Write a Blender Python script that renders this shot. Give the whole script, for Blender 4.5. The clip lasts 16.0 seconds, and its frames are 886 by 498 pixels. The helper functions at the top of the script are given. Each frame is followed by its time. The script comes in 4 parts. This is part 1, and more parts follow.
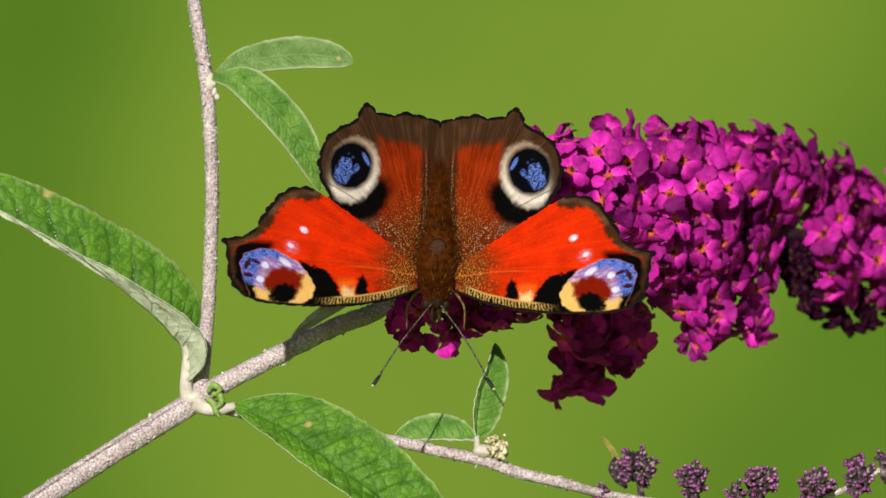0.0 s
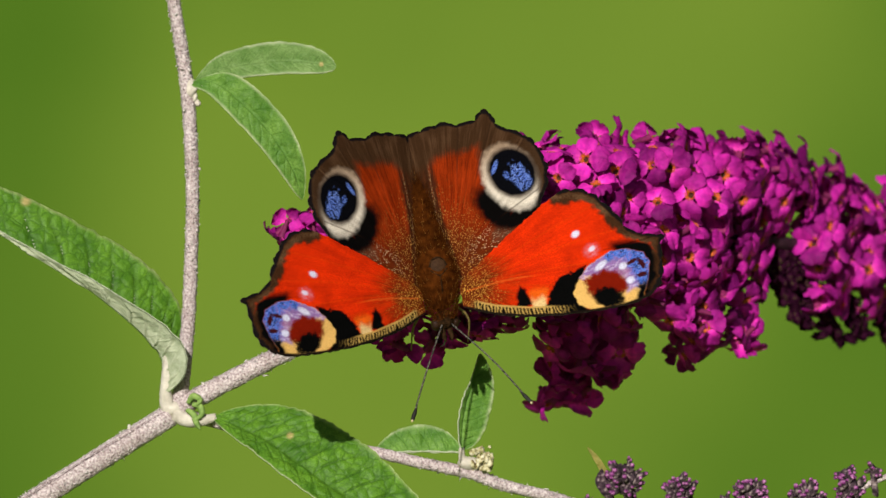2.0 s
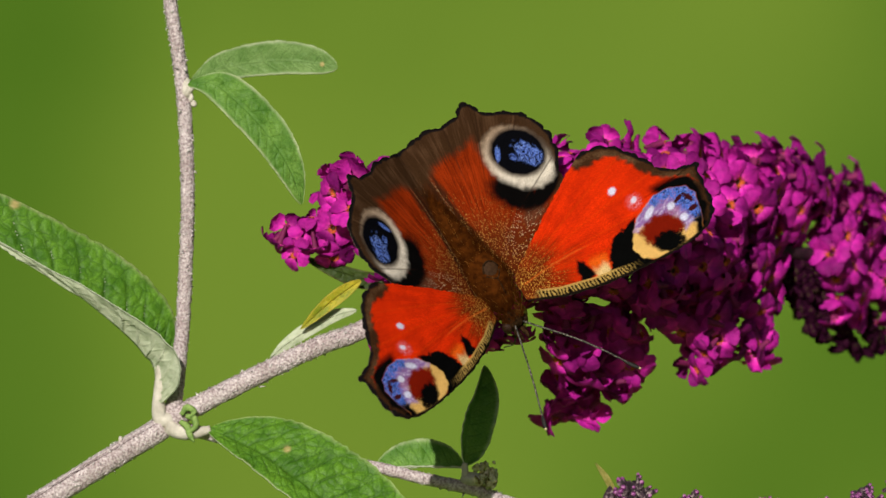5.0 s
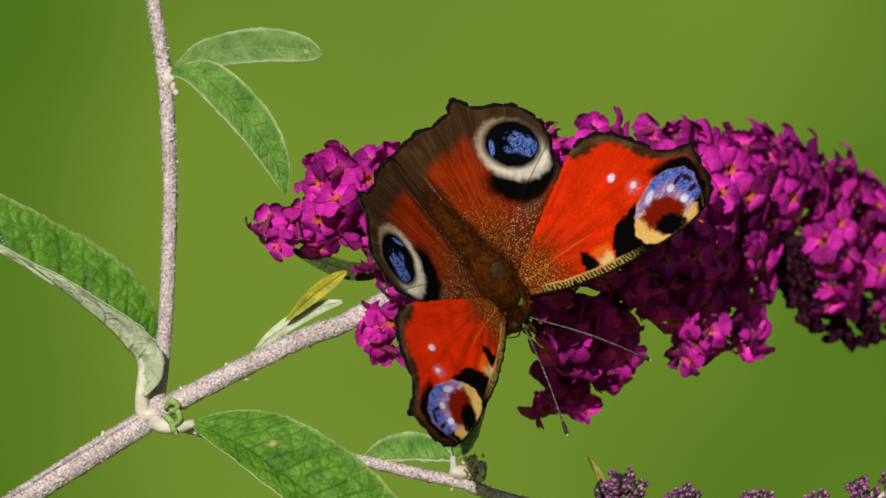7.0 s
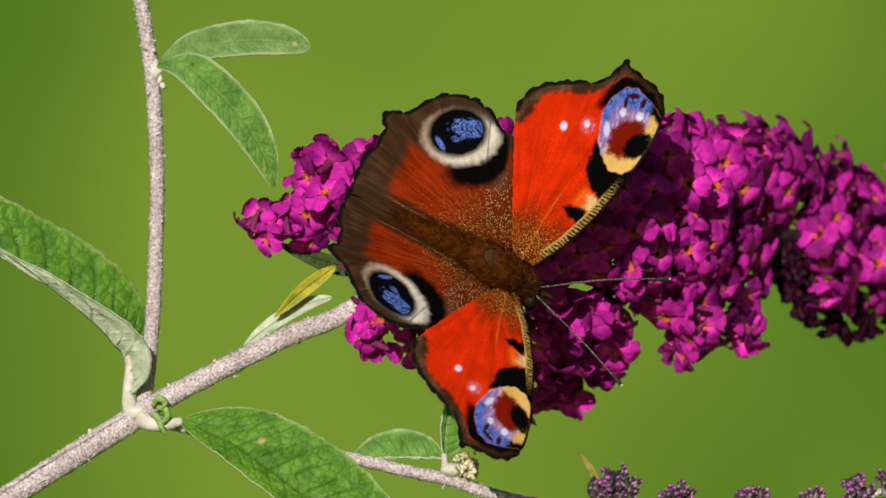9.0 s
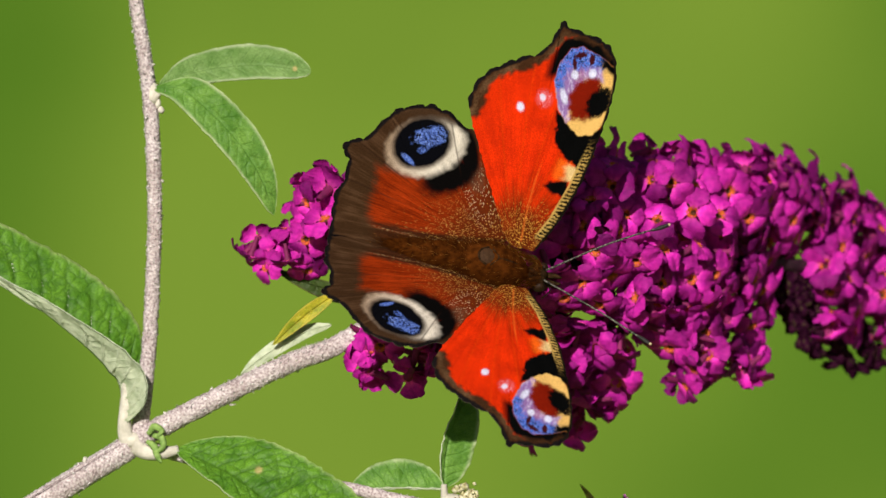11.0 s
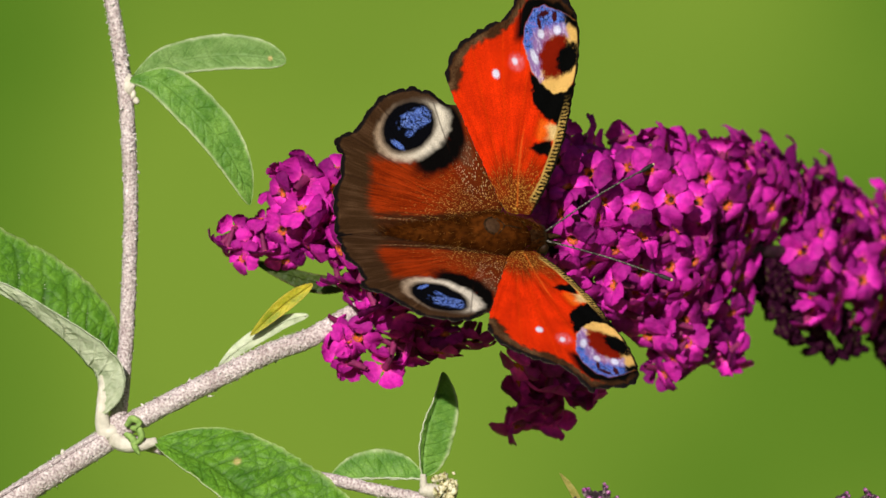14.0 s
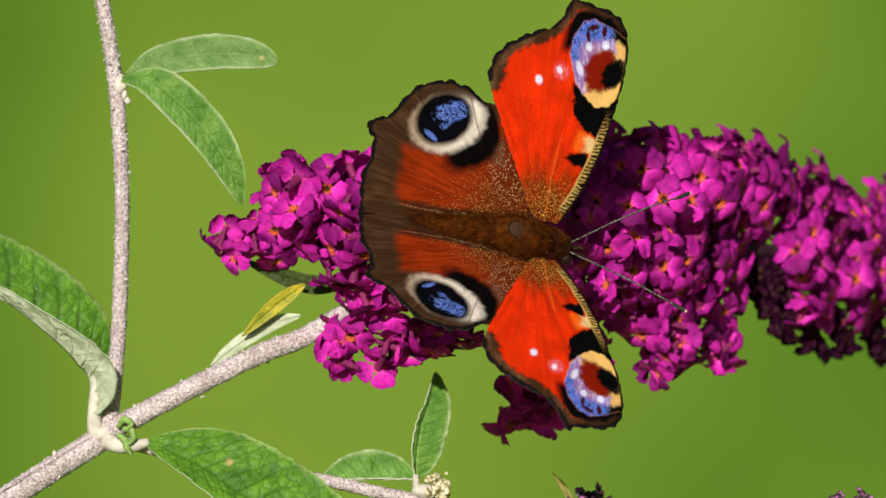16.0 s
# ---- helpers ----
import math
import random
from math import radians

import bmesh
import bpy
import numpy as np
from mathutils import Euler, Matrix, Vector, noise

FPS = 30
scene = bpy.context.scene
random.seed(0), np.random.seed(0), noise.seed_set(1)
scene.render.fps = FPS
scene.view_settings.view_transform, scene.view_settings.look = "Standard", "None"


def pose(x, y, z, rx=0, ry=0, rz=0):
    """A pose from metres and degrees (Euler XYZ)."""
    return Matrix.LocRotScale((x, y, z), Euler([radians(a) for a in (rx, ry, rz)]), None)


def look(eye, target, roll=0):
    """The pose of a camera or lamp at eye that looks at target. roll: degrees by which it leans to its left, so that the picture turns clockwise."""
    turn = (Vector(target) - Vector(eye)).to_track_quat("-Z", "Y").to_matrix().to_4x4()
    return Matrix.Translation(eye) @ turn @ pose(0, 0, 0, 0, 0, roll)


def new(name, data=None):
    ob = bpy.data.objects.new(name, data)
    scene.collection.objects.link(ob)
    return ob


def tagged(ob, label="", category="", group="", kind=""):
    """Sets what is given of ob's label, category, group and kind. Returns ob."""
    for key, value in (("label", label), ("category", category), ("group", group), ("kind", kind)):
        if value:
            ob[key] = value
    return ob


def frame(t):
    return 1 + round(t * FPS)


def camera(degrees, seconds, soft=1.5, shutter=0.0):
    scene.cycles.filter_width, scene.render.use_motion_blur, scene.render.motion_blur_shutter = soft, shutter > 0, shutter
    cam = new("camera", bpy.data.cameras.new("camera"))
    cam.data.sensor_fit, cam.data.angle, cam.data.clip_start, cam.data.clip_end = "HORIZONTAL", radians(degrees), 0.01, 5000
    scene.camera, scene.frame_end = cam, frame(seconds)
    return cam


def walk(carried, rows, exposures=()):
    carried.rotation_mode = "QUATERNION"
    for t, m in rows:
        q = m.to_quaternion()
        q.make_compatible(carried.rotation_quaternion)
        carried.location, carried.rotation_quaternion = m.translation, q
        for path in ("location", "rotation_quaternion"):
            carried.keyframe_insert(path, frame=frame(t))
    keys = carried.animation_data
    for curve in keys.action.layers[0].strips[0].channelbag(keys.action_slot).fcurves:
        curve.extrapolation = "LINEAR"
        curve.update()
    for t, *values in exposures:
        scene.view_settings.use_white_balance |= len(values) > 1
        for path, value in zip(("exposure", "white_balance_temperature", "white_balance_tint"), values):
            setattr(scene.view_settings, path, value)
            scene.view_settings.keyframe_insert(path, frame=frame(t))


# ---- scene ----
MM = 0.001
DIST = 0.8971   # from the lens to the flower's plane at one second
GRID = 0.075    # millimetres in one unit of the drawing grid

# ---- camera ----
cam = camera(7.5, 16.0)
# seconds, distance, aim x, aim z, roll
PATH = [
    (0, 0.90518, -0.00087, 0.00036, 0.02),
    (0.5, 0.90001, -0.00062, 0.00012, 0.01),
    (1, 0.8971, -0, 0, 0),
    (1.5, 0.88929, -0.00068, 0.00026, 0.05),
    (2, 0.89062, 0.00121, 0.00152, 0.07),
    (2.5, 0.87969, 0.00029, -0.00016, -0.11),
    (3, 0.882, 0.0016, 0.00176, 0.12),
    (3.5, 0.87036, 0.00028, 0.00044, 0.02),
    (3.7, 0.86974, -0.00042, 0.00266, 0.4),
    (5.8, 0.8541, 0.00083, 0.00206, 0.47),
    (6, 0.85527, 0.00323, 0.00061, -0.02),
    (6.5, 0.84829, 0.0001, 0.00298, 0.55),
    (7, 0.84513, 0.00233, 0.00123, 0.19),
    (7.5, 0.843, 0.0008, 0.00358, 0.72),
    (8, 0.83907, 0.00308, -3e-05, -0.03),
    (8.5, 0.83915, 0.00211, 0.00376, 0.53),
    (9, 0.83458, 0.00348, 0.00058, 0.06),
    (9.5, 0.83472, 0.00277, 0.00411, 0.52),
    (9.7, 0.83287, 0.00349, 0.00328, 0.26),
    (11.8, 0.82311, 0.00332, 0.00435, 0.48),
    (12, 0.82312, 0.00458, 0.00252, 0.17),
    (12.5, 0.82226, 0.00439, 0.00423, 0.28),
    (13, 0.82159, 0.00516, 0.0034, 0.07),
    (13.5, 0.82012, 0.00501, 0.0034, 0.07),
    (14, 0.82113, 0.00612, 0.00267, -0.05),
    (14.5, 0.82013, 0.00577, 0.00323, 0.04),
    (15, 0.81977, 0.00703, 0.00224, -0.25),
    (15.5, 0.82011, 0.00633, 0.00315, 0.01),
    (16, 0.81941, 0.00706, 0.00264, -0.17),
]
walk(cam, [(t, look((0, -d, 0), (x, 0, z), r)) for t, d, x, z, r in PATH], [(0, 0.18), (1, 0.10), (2, 0.06), (3.5, -0.02), (6.5, -0.05), (8, 0.02), (9.5, 0.11), (12, 0.25), (16, 0.26)])

# a long macro lens stopped well down: sharp on the insect, soft behind it
FSTOP = 38.0

# ---- light ----
SUN_UP, SUN_TURN = 21.5, 13   # degrees: height, and how far it stands to the viewer's left
world = bpy.data.worlds.new("sky")
world.use_nodes = True
scene.world = world
sky = world.node_tree.nodes.new("ShaderNodeTexSky")
sky.sky_type, sky.sun_disc = "NISHITA", False
sky.sun_elevation, sky.sun_rotation = radians(SUN_UP), radians(180 + SUN_TURN)
world.node_tree.nodes["Background"].inputs[1].default_value = 0.04
world.node_tree.links.new(sky.outputs[0], world.node_tree.nodes["Background"].inputs[0])
sun_dir = Vector((-math.sin(radians(SUN_TURN)) * math.cos(radians(SUN_UP)), -math.cos(radians(SUN_TURN)) * math.cos(radians(SUN_UP)), math.sin(radians(SUN_UP))))
lamp = bpy.data.lights.new("sun", "SUN")
lamp.energy, lamp.angle, lamp.color = 5.0, radians(0.6), (1.0, 0.95, 0.87)
new("sun", lamp).matrix_world = look(sun_dir * 5, (0, 0, 0))


# ---- small helpers ----
def spot(a, b, w=0.0):
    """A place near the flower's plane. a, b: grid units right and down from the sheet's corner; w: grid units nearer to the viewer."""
    y = -w * GRID * MM
    f = 1 + y / DIST
    return Vector(((a - 784) * GRID * MM * f, y, (441 - b) * GRID * MM * f))


def mesh_of(name, verts, faces, mats=(), index=None, colour=None, smooth=True):
    me = bpy.data.meshes.new(name)
    co = np.array([tuple(v) for v in verts] if not isinstance(verts, np.ndarray) else verts, dtype=np.float32)
    sizes = np.array([len(f) for f in faces], dtype=np.int32)
    flat = np.fromiter((i for f in faces for i in f), dtype=np.int32, count=int(sizes.sum()))
    me.vertices.add(len(co))
    me.vertices.foreach_set("co", co.ravel())
    me.loops.add(len(flat))
    me.loops.foreach_set("vertex_index", flat)
    me.polygons.add(len(sizes))
    me.polygons.foreach_set("loop_start", np.r_[0, np.cumsum(sizes)[:-1]].astype(np.int32))
    me.update(calc_edges=True)
    for m in mats:
        me.materials.append(m)
    if index is not None:
        me.polygons.foreach_set("material_index", np.asarray(index, dtype=np.int32))
    if smooth:
        me.polygons.foreach_set("use_smooth", np.ones(len(me.polygons), dtype=bool))
    if colour is not None:
        at = me.color_attributes.new("pattern", "FLOAT_COLOR", "POINT")
        at.data.foreach_set("color", np.c_[colour, np.ones(len(colour))].astype(np.float32).ravel())
    me.validate()
    me.update()
    return me


def part(name, me, parent, label="", kind=""):
    ob = new(name, me)
    ob.parent = parent
    return tagged(ob, label, kind=kind)


def glide(points, n):
    """n points along a smooth curve through the given points (Catmull-Rom)."""
    p = np.array([tuple(q) for q in points], float)
    p = np.vstack([2 * p[0] - p[1], p, 2 * p[-1] - p[-2]])
    out = []
    for u in np.linspace(0, len(p) - 3 - 1e-9, n):
        i, t = int(u), u - int(u)
        a, b, c, d = p[i:i + 4]
        out.append(0.5 * (2 * b + (c - a) * t + (2 * a - 5 * b + 4 * c - d) * t * t + (3 * b - a - 3 * c + d) * t ** 3))
    return np.array(out)


def tube(points, radii, sides=12, steps=None, rough=0.0, seed=0, caps=True, square=0.0):
    """Verts and faces of a round stem along points, radii interpolated, with a knobbly skin."""
    rng = np.random.default_rng(seed)
    steps = steps or 4 * len(points)
    c = glide(points, steps)
    r = np.interp(np.linspace(0, 1, steps), np.linspace(0, 1, len(radii)), radii)
    t = np.gradient(c, axis=0)
    t /= np.linalg.norm(t, axis=1)[:, None] + 1e-12
    up = np.array((0.13, -1.0, 0.21))
    verts, faces = [], []
    for i in range(steps):
        x = np.cross(t[i], up)
        x /= np.linalg.norm(x)
        y = np.cross(t[i], x)
        for k in range(sides):
            a = 2 * math.pi * k / sides
            rr = r[i] * (1 + rough * rng.normal()) * (1 + square * max(0, math.cos(2 * a + 0.5)) ** 3)
            verts.append(c[i] + rr * (math.cos(a) * x + math.sin(a) * y))
    for i in range(steps - 1):
        for k in range(sides):
            faces.append((i * sides + k, i * sides + (k + 1) % sides, (i + 1) * sides + (k + 1) % sides, (i + 1) * sides + k))
    if caps:
        faces += [tuple(range(sides))[::-1], tuple((steps - 1) * sides + k for k in range(sides))]
    return verts, faces


def ball(centre, radii, rings=8, sides=12, lump=0.0, seed=0, turn=None):
    """Verts and faces of a lumpy rounded body."""
    rng = np.random.default_rng(seed)
    verts, faces = [], []
    for i in range(rings + 1):
        for k in range(sides):
            la, lo = math.pi * i / rings, 2 * math.pi * k / sides
            d = Vector((math.sin(la) * math.cos(lo), math.sin(la) * math.sin(lo), math.cos(la)))
            f = 1 + lump * rng.normal() if 0 < i < rings else 1
            v = Vector((d.x * radii[0], d.y * radii[1], d.z * radii[2])) * f
            verts.append(Vector(centre) + (turn @ v if turn else v))
    for i in range(rings):
        for k in range(sides):
            faces.append((i * sides + k, (i + 1) * sides + k, (i + 1) * sides + (k + 1) % sides, i * sides + (k + 1) % sides))
    return verts, faces


def joined(pieces):
    verts, faces = [], []
    for v, f in pieces:
        o = len(verts)
        verts += list(v)
        faces += [tuple(i + o for i in q) for q in f]
    return verts, faces


def step(lo, hi, x):
    t = np.clip((x - lo) / (hi - lo), 0, 1)
    return t * t * (3 - 2 * t)


def cloud(u, v, size, seed):
    """Soft two-dimensional noise in -1..1, with bumps of the given size."""
    g = np.random.default_rng(seed).uniform(-1, 1, (64, 64))
    x, y = np.asarray(u) / size, np.asarray(v) / size
    i, j = np.floor(x).astype(int), np.floor(y).astype(int)
    a, b = step(0, 1, x - i), step(0, 1, y - j)
    return (g[i % 64, j % 64] * (1 - a) + g[(i + 1) % 64, j % 64] * a) * (1 - b) + (g[i % 64, (j + 1) % 64] * (1 - a) + g[(i + 1) % 64, (j + 1) % 64] * a) * b


# ---- materials ----
def material(name, roughness=0.6, bump=0.0, bump_scale=2000.0, spec=0.3):
    """A principled material; returns it with its tree, shader and object coordinates."""
    m = bpy.data.materials.new(name)
    m.use_nodes = True
    nt = m.node_tree
    sh = nt.nodes["Principled BSDF"]
    sh.inputs["Roughness"].default_value = roughness
    sh.inputs["Specular IOR Level"].default_value = spec
    co = nt.nodes.new("ShaderNodeTexCoord")
    if bump:
        n, b = nt.nodes.new("ShaderNodeTexNoise"), nt.nodes.new("ShaderNodeBump")
        n.inputs["Scale"].default_value, n.inputs["Detail"].default_value = bump_scale, 4
        b.inputs["Strength"].default_value, b.inputs["Distance"].default_value = bump, 0.0003
        nt.links.new(co.outputs["Object"], n.inputs["Vector"])
        nt.links.new(n.outputs["Fac"], b.inputs["Height"])
        nt.links.new(b.outputs["Normal"], sh.inputs["Normal"])
    return m, nt, sh, co.outputs["Object"]


def ramp_noise(nt, vec, scale, stops, detail=4.0, kind="noise"):
    """A colour from noise through a ramp; stops: (place, colour)."""
    n = nt.nodes.new("ShaderNodeTexNoise" if kind == "noise" else "ShaderNodeTexVoronoi")
    n.inputs["Scale"].default_value = scale
    if kind == "noise":
        n.inputs["Detail"].default_value = detail
    nt.links.new(vec, n.inputs["Vector"])
    r = nt.nodes.new("ShaderNodeValToRGB")
    while len(r.color_ramp.elements) < len(stops):
        r.color_ramp.elements.new(0.5)
    for e, (p, c) in zip(r.color_ramp.elements, stops):
        e.position, e.color = p, (*c, 1)
    nt.links.new(n.outputs["Fac" if kind == "noise" else "Distance"], r.inputs["Fac"])
    return r.outputs["Color"]


def mixed(nt, a, b, fac, mode="MIX"):
    m = nt.nodes.new("ShaderNodeMix")
    m.data_type, m.blend_type = "RGBA", mode
    for s, v in ((m.inputs[6], a), (m.inputs[7], b), (m.inputs[0], fac)):
        if hasattr(v, "is_linked"):
            nt.links.new(v, s)
        else:
            s.default_value = (*v, 1) if isinstance(v, tuple) else v
    return m.outputs[2]


def attribute(nt, name, kind="GEOMETRY"):
    a = nt.nodes.new("ShaderNodeAttribute")
    a.attribute_name, a.attribute_type = name, kind
    return a.outputs["Color"]


def thin(m, nt, sh, colour, amount):
    """Lets some light through a thin blade or petal."""
    t, x = nt.nodes.new("ShaderNodeBsdfTranslucent"), nt.nodes.new("ShaderNodeMixShader")
    x.inputs[0].default_value = amount
    if hasattr(colour, "is_linked"):
        nt.links.new(colour, t.inputs[0])
    else:
        t.inputs[0].default_value = (*colour, 1)
    nt.links.new(sh.outputs[0], x.inputs[1])
    nt.links.new(t.outputs[0], x.inputs[2])
    nt.links.new(x.outputs[0], nt.nodes["Material Output"].inputs[0])


def make_bark():
    m, nt, sh, vec = material("mealy_bark", 0.85, 0.9, 3000, 0.15)
    a = ramp_noise(nt, vec, 3500, ((0.34, (0.25, 0.19, 0.195)), (0.48, (0.46, 0.385, 0.39)), (0.66, (0.70, 0.63, 0.625))), 5)
    b = ramp_noise(nt, vec, 420, ((0.3, (0.74, 0.70, 0.69)), (0.65, (1.0, 1.0, 1.0))))
    nt.links.new(mixed(nt, a, b, 1.0, "MULTIPLY"), sh.inputs["Base Color"])
    return m


def make_felt():
    m, nt, sh, vec = material("white_felt", 0.95, 0.5, 6000, 0.1)
    nt.links.new(ramp_noise(nt, vec, 900, ((0.3, (0.40, 0.365, 0.30)), (0.7, (0.62, 0.575, 0.50)))), sh.inputs["Base Color"])
    return m


def make_leaf_top(name, dark, light, vein, rim, quilt=0.3):
    m, nt, sh, vec = material(name, 0.55, 0.0, 0, 0.22)
    a = ramp_noise(nt, vec, 420, ((0.3, dark), (0.7, light)), 5)
    f = ramp_noise(nt, vec, 5200, ((0.35, (0.72, 0.75, 0.68)), (0.7, (1.28, 1.22, 1.35))), 3)
    c = mixed(nt, a, f, 1.0, "MULTIPLY")
    marks = nt.nodes.new("ShaderNodeSeparateColor")
    nt.links.new(attribute(nt, "pattern"), marks.inputs[0])
    c = mixed(nt, c, vein, marks.outputs[0])
    vo, b = nt.nodes.new("ShaderNodeTexVoronoi"), nt.nodes.new("ShaderNodeBump")
    vo.feature = "DISTANCE_TO_EDGE"
    vo.inputs["Scale"].default_value = 640
    warp = nt.nodes.new("ShaderNodeTexNoise")
    warp.inputs["Scale"].default_value = 700
    shift = nt.nodes.new("ShaderNodeVectorMath")
    shift.operation = "MULTIPLY_ADD"
    shift.inputs[1].default_value = (0.0009, 0.0009, 0.0009)
    nt.links.new(vec, warp.inputs["Vector"])
    nt.links.new(warp.outputs["Color"], shift.inputs[0])
    nt.links.new(vec, shift.inputs[2])
    nt.links.new(shift.outputs[0], vo.inputs["Vector"])
    cap = nt.nodes.new("ShaderNodeMath")
    cap.operation = "MINIMUM"
    cap.inputs[1].default_value = 0.34
    nt.links.new(vo.outputs["Distance"], cap.inputs[0])
    net = nt.nodes.new("ShaderNodeMapRange")
    net.inputs["From Max"].default_value, net.inputs["To Min"].default_value, net.inputs["To Max"].default_value = 0.10, 0.05 + 0.33 * quilt, 0.0
    nt.links.new(vo.outputs["Distance"], net.inputs["Value"])
    c = mixed(nt, c, vein, net.outputs[0])
    c = mixed(nt, c, rim, marks.outputs[1])
    c = mixed(nt, c, (0.46, 0.36, 0.14), marks.outputs[2])
    b.inputs["Strength"].default_value, b.inputs["Distance"].default_value = 0.10 + 0.28 * quilt, 0.0012
    nt.links.new(cap.outputs[0], b.inputs["Height"])
    nt.links.new(b.outputs["Normal"], sh.inputs["Normal"])
    nt.links.new(c, sh.inputs["Base Color"])
    thin(m, nt, sh, mixed(nt, c, (0.25, 0.45, 0.05), 0.5), 0.22)
    return m


def make_leaf_under():
    m, nt, sh, vec = material("leaf_underside", 0.95, 0.6, 5000, 0.1)
    nt.links.new(ramp_noise(nt, vec, 700, ((0.3, (0.30, 0.35, 0.22)), (0.7, (0.50, 0.53, 0.39)))), sh.inputs["Base Color"])
    return m


def make_petal():
    m, nt, sh, vec = material("magenta_petal", 0.6, 0.6, 3000, 0.12)
    info = nt.nodes.new("ShaderNodeObjectInfo")
    geo = nt.nodes.new("ShaderNodeNewGeometry")
    add = nt.nodes.new("ShaderNodeMath")
    add.operation = "ADD"
    nt.links.new(info.outputs["Random"], add.inputs[0])
    nt.links.new(geo.outputs["Random Per Island"], add.inputs[1])
    half = nt.nodes.new("ShaderNodeMath")
    half.operation = "FRACT"
    nt.links.new(add.outputs[0], half.inputs[0])
    hue = mixed(nt, (0.16, 0.0042, 0.108), (0.69, 0.023, 0.425), half.outputs[0])
    fine = ramp_noise(nt, vec, 1300, ((0.3, (0.70, 0.62, 0.78)), (0.7, (1.16, 1.2, 1.12))))
    c = mixed(nt, hue, fine, 1.0, "MULTIPLY")
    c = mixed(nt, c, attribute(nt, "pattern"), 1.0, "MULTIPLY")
    nt.links.new(c, sh.inputs["Base Color"])
    thin(m, nt, sh, c, 0.2)
    return m


def make_plain(name, stops, scale=1500, roughness=0.7, bump=0.4, spec=0.3):
    m, nt, sh, vec = material(name, roughness, bump, scale * 2, spec)
    nt.links.new(ramp_noise(nt, vec, scale, stops), sh.inputs["Base Color"])
    return m


def make_wing():
    m, nt, sh, vec = material("wing_scales", 0.8, 0.35, 9000, 0.0)
    mp = nt.nodes.new("ShaderNodeMapping")
    mp.inputs["Scale"].default_value = (1.0, 1.0, 0.2)
    nt.links.new(vec, mp.inputs["Vector"])
    grain = ramp_noise(nt, mp.outputs[0], 8000, ((0.3, (0.70, 0.70, 0.70)), (0.7, (1.28, 1.28, 1.28))), 3)
    nt.links.new(mixed(nt, attribute(nt, "pattern"), grain, 1.0, "MULTIPLY"), sh.inputs["Base Color"])
    return m


bark, felt = make_bark(), make_felt()
# the dark vein colour here is painted shade of the sunken veins
leaf_top = make_leaf_top("leaf_upper", (0.052, 0.155, 0.009), (0.130, 0.295, 0.021), (0.016, 0.058, 0.005), (0.34, 0.42, 0.16), 1.0)
leaf_grey = make_leaf_top("leaf_downy", (0.085, 0.185, 0.032), (0.20, 0.32, 0.095), (0.15, 0.25, 0.07), (0.42, 0.48, 0.28))
leaf_mid = make_leaf_top("leaf_half_downy", (0.062, 0.172, 0.016), (0.165, 0.320, 0.050), (0.090, 0.21, 0.035), (0.42, 0.49, 0.26), 0.5)
leaf_gold = make_leaf_top("leaf_yellowing", (0.20, 0.26, 0.015), (0.56, 0.46, 0.03), (0.40, 0.26, 0.03), (0.52, 0.38, 0.05))
leaf_olive = make_leaf_top("leaf_withered", (0.16, 0.17, 0.03), (0.30, 0.27, 0.06), (0.35, 0.25, 0.08), (0.35, 0.25, 0.08))
# for the bract under the flower tip: its shade deepens this green
leaf_shaded = make_leaf_top("leaf_dark_shaded", (0.020, 0.045, 0.006), (0.055, 0.085, 0.014), (0.03, 0.03, 0.01), (0.08, 0.05, 0.02))
leaf_under = make_leaf_under()
petal = make_petal()
tube_skin = make_plain("flower_tube", ((0.3, (0.10, 0.006, 0.045)), (0.7, (0.22, 0.012, 0.09))), 1200)
# dark brown for the tube's mouth: the hole's shade put into colour
throat_shade = make_plain("throat_hole_shade", ((0.3, (0.03, 0.008, 0.004)), (0.7, (0.10, 0.03, 0.008))), 4000)
throat = make_plain("orange_throat", ((0.35, (0.28, 0.03, 0.007)), (0.65, (0.58, 0.12, 0.012))), 3000)
calyx = make_plain("dark_calyx", ((0.3, (0.010, 0.004, 0.006)), (0.7, (0.040, 0.012, 0.022))), 900)
bud_skin = make_plain("bud_skin", ((0.38, (0.014, 0.007, 0.011)), (0.54, (0.065, 0.038, 0.050)), (0.68, (0.34, 0.27, 0.26))), 1600, 0.9)
bud_tip = make_plain("bud_tip", ((0.36, (0.03, 0.005, 0.028)), (0.50, (0.20, 0.03, 0.17)), (0.62, (0.45, 0.20, 0.38))), 2600, 0.5)
mealy = make_plain("mealy_flakes", ((0.3, (0.48, 0.42, 0.42)), (0.7, (0.74, 0.69, 0.67))), 1500, 0.95, 0.3, 0.05)
groove_shade = make_plain("groove_shade_skin", ((0.3, (0.06, 0.04, 0.045)), (0.7, (0.20, 0.15, 0.15))), 1500, 0.9)
sprout_green = make_plain("sprout_green", ((0.3, (0.09, 0.17, 0.03)), (0.7, (0.26, 0.38, 0.10))), 1500)
wing_scales = make_wing()
wing_under = make_plain("wing_underside", ((0.3, (0.012, 0.009, 0.007)), (0.7, (0.05, 0.035, 0.025))), 2500)
fur = make_plain("brown_fur", ((0.3, (0.024, 0.0065, 0.0012)), (0.7, (0.080, 0.021, 0.0035))), 1300, 0.9, 0.4, 0.0)
plate_tan = make_plain("tan_plate", ((0.3, (0.026, 0.011, 0.004)), (0.7, (0.048, 0.022, 0.009))), 2500, 0.7, 0.3, 0.1)
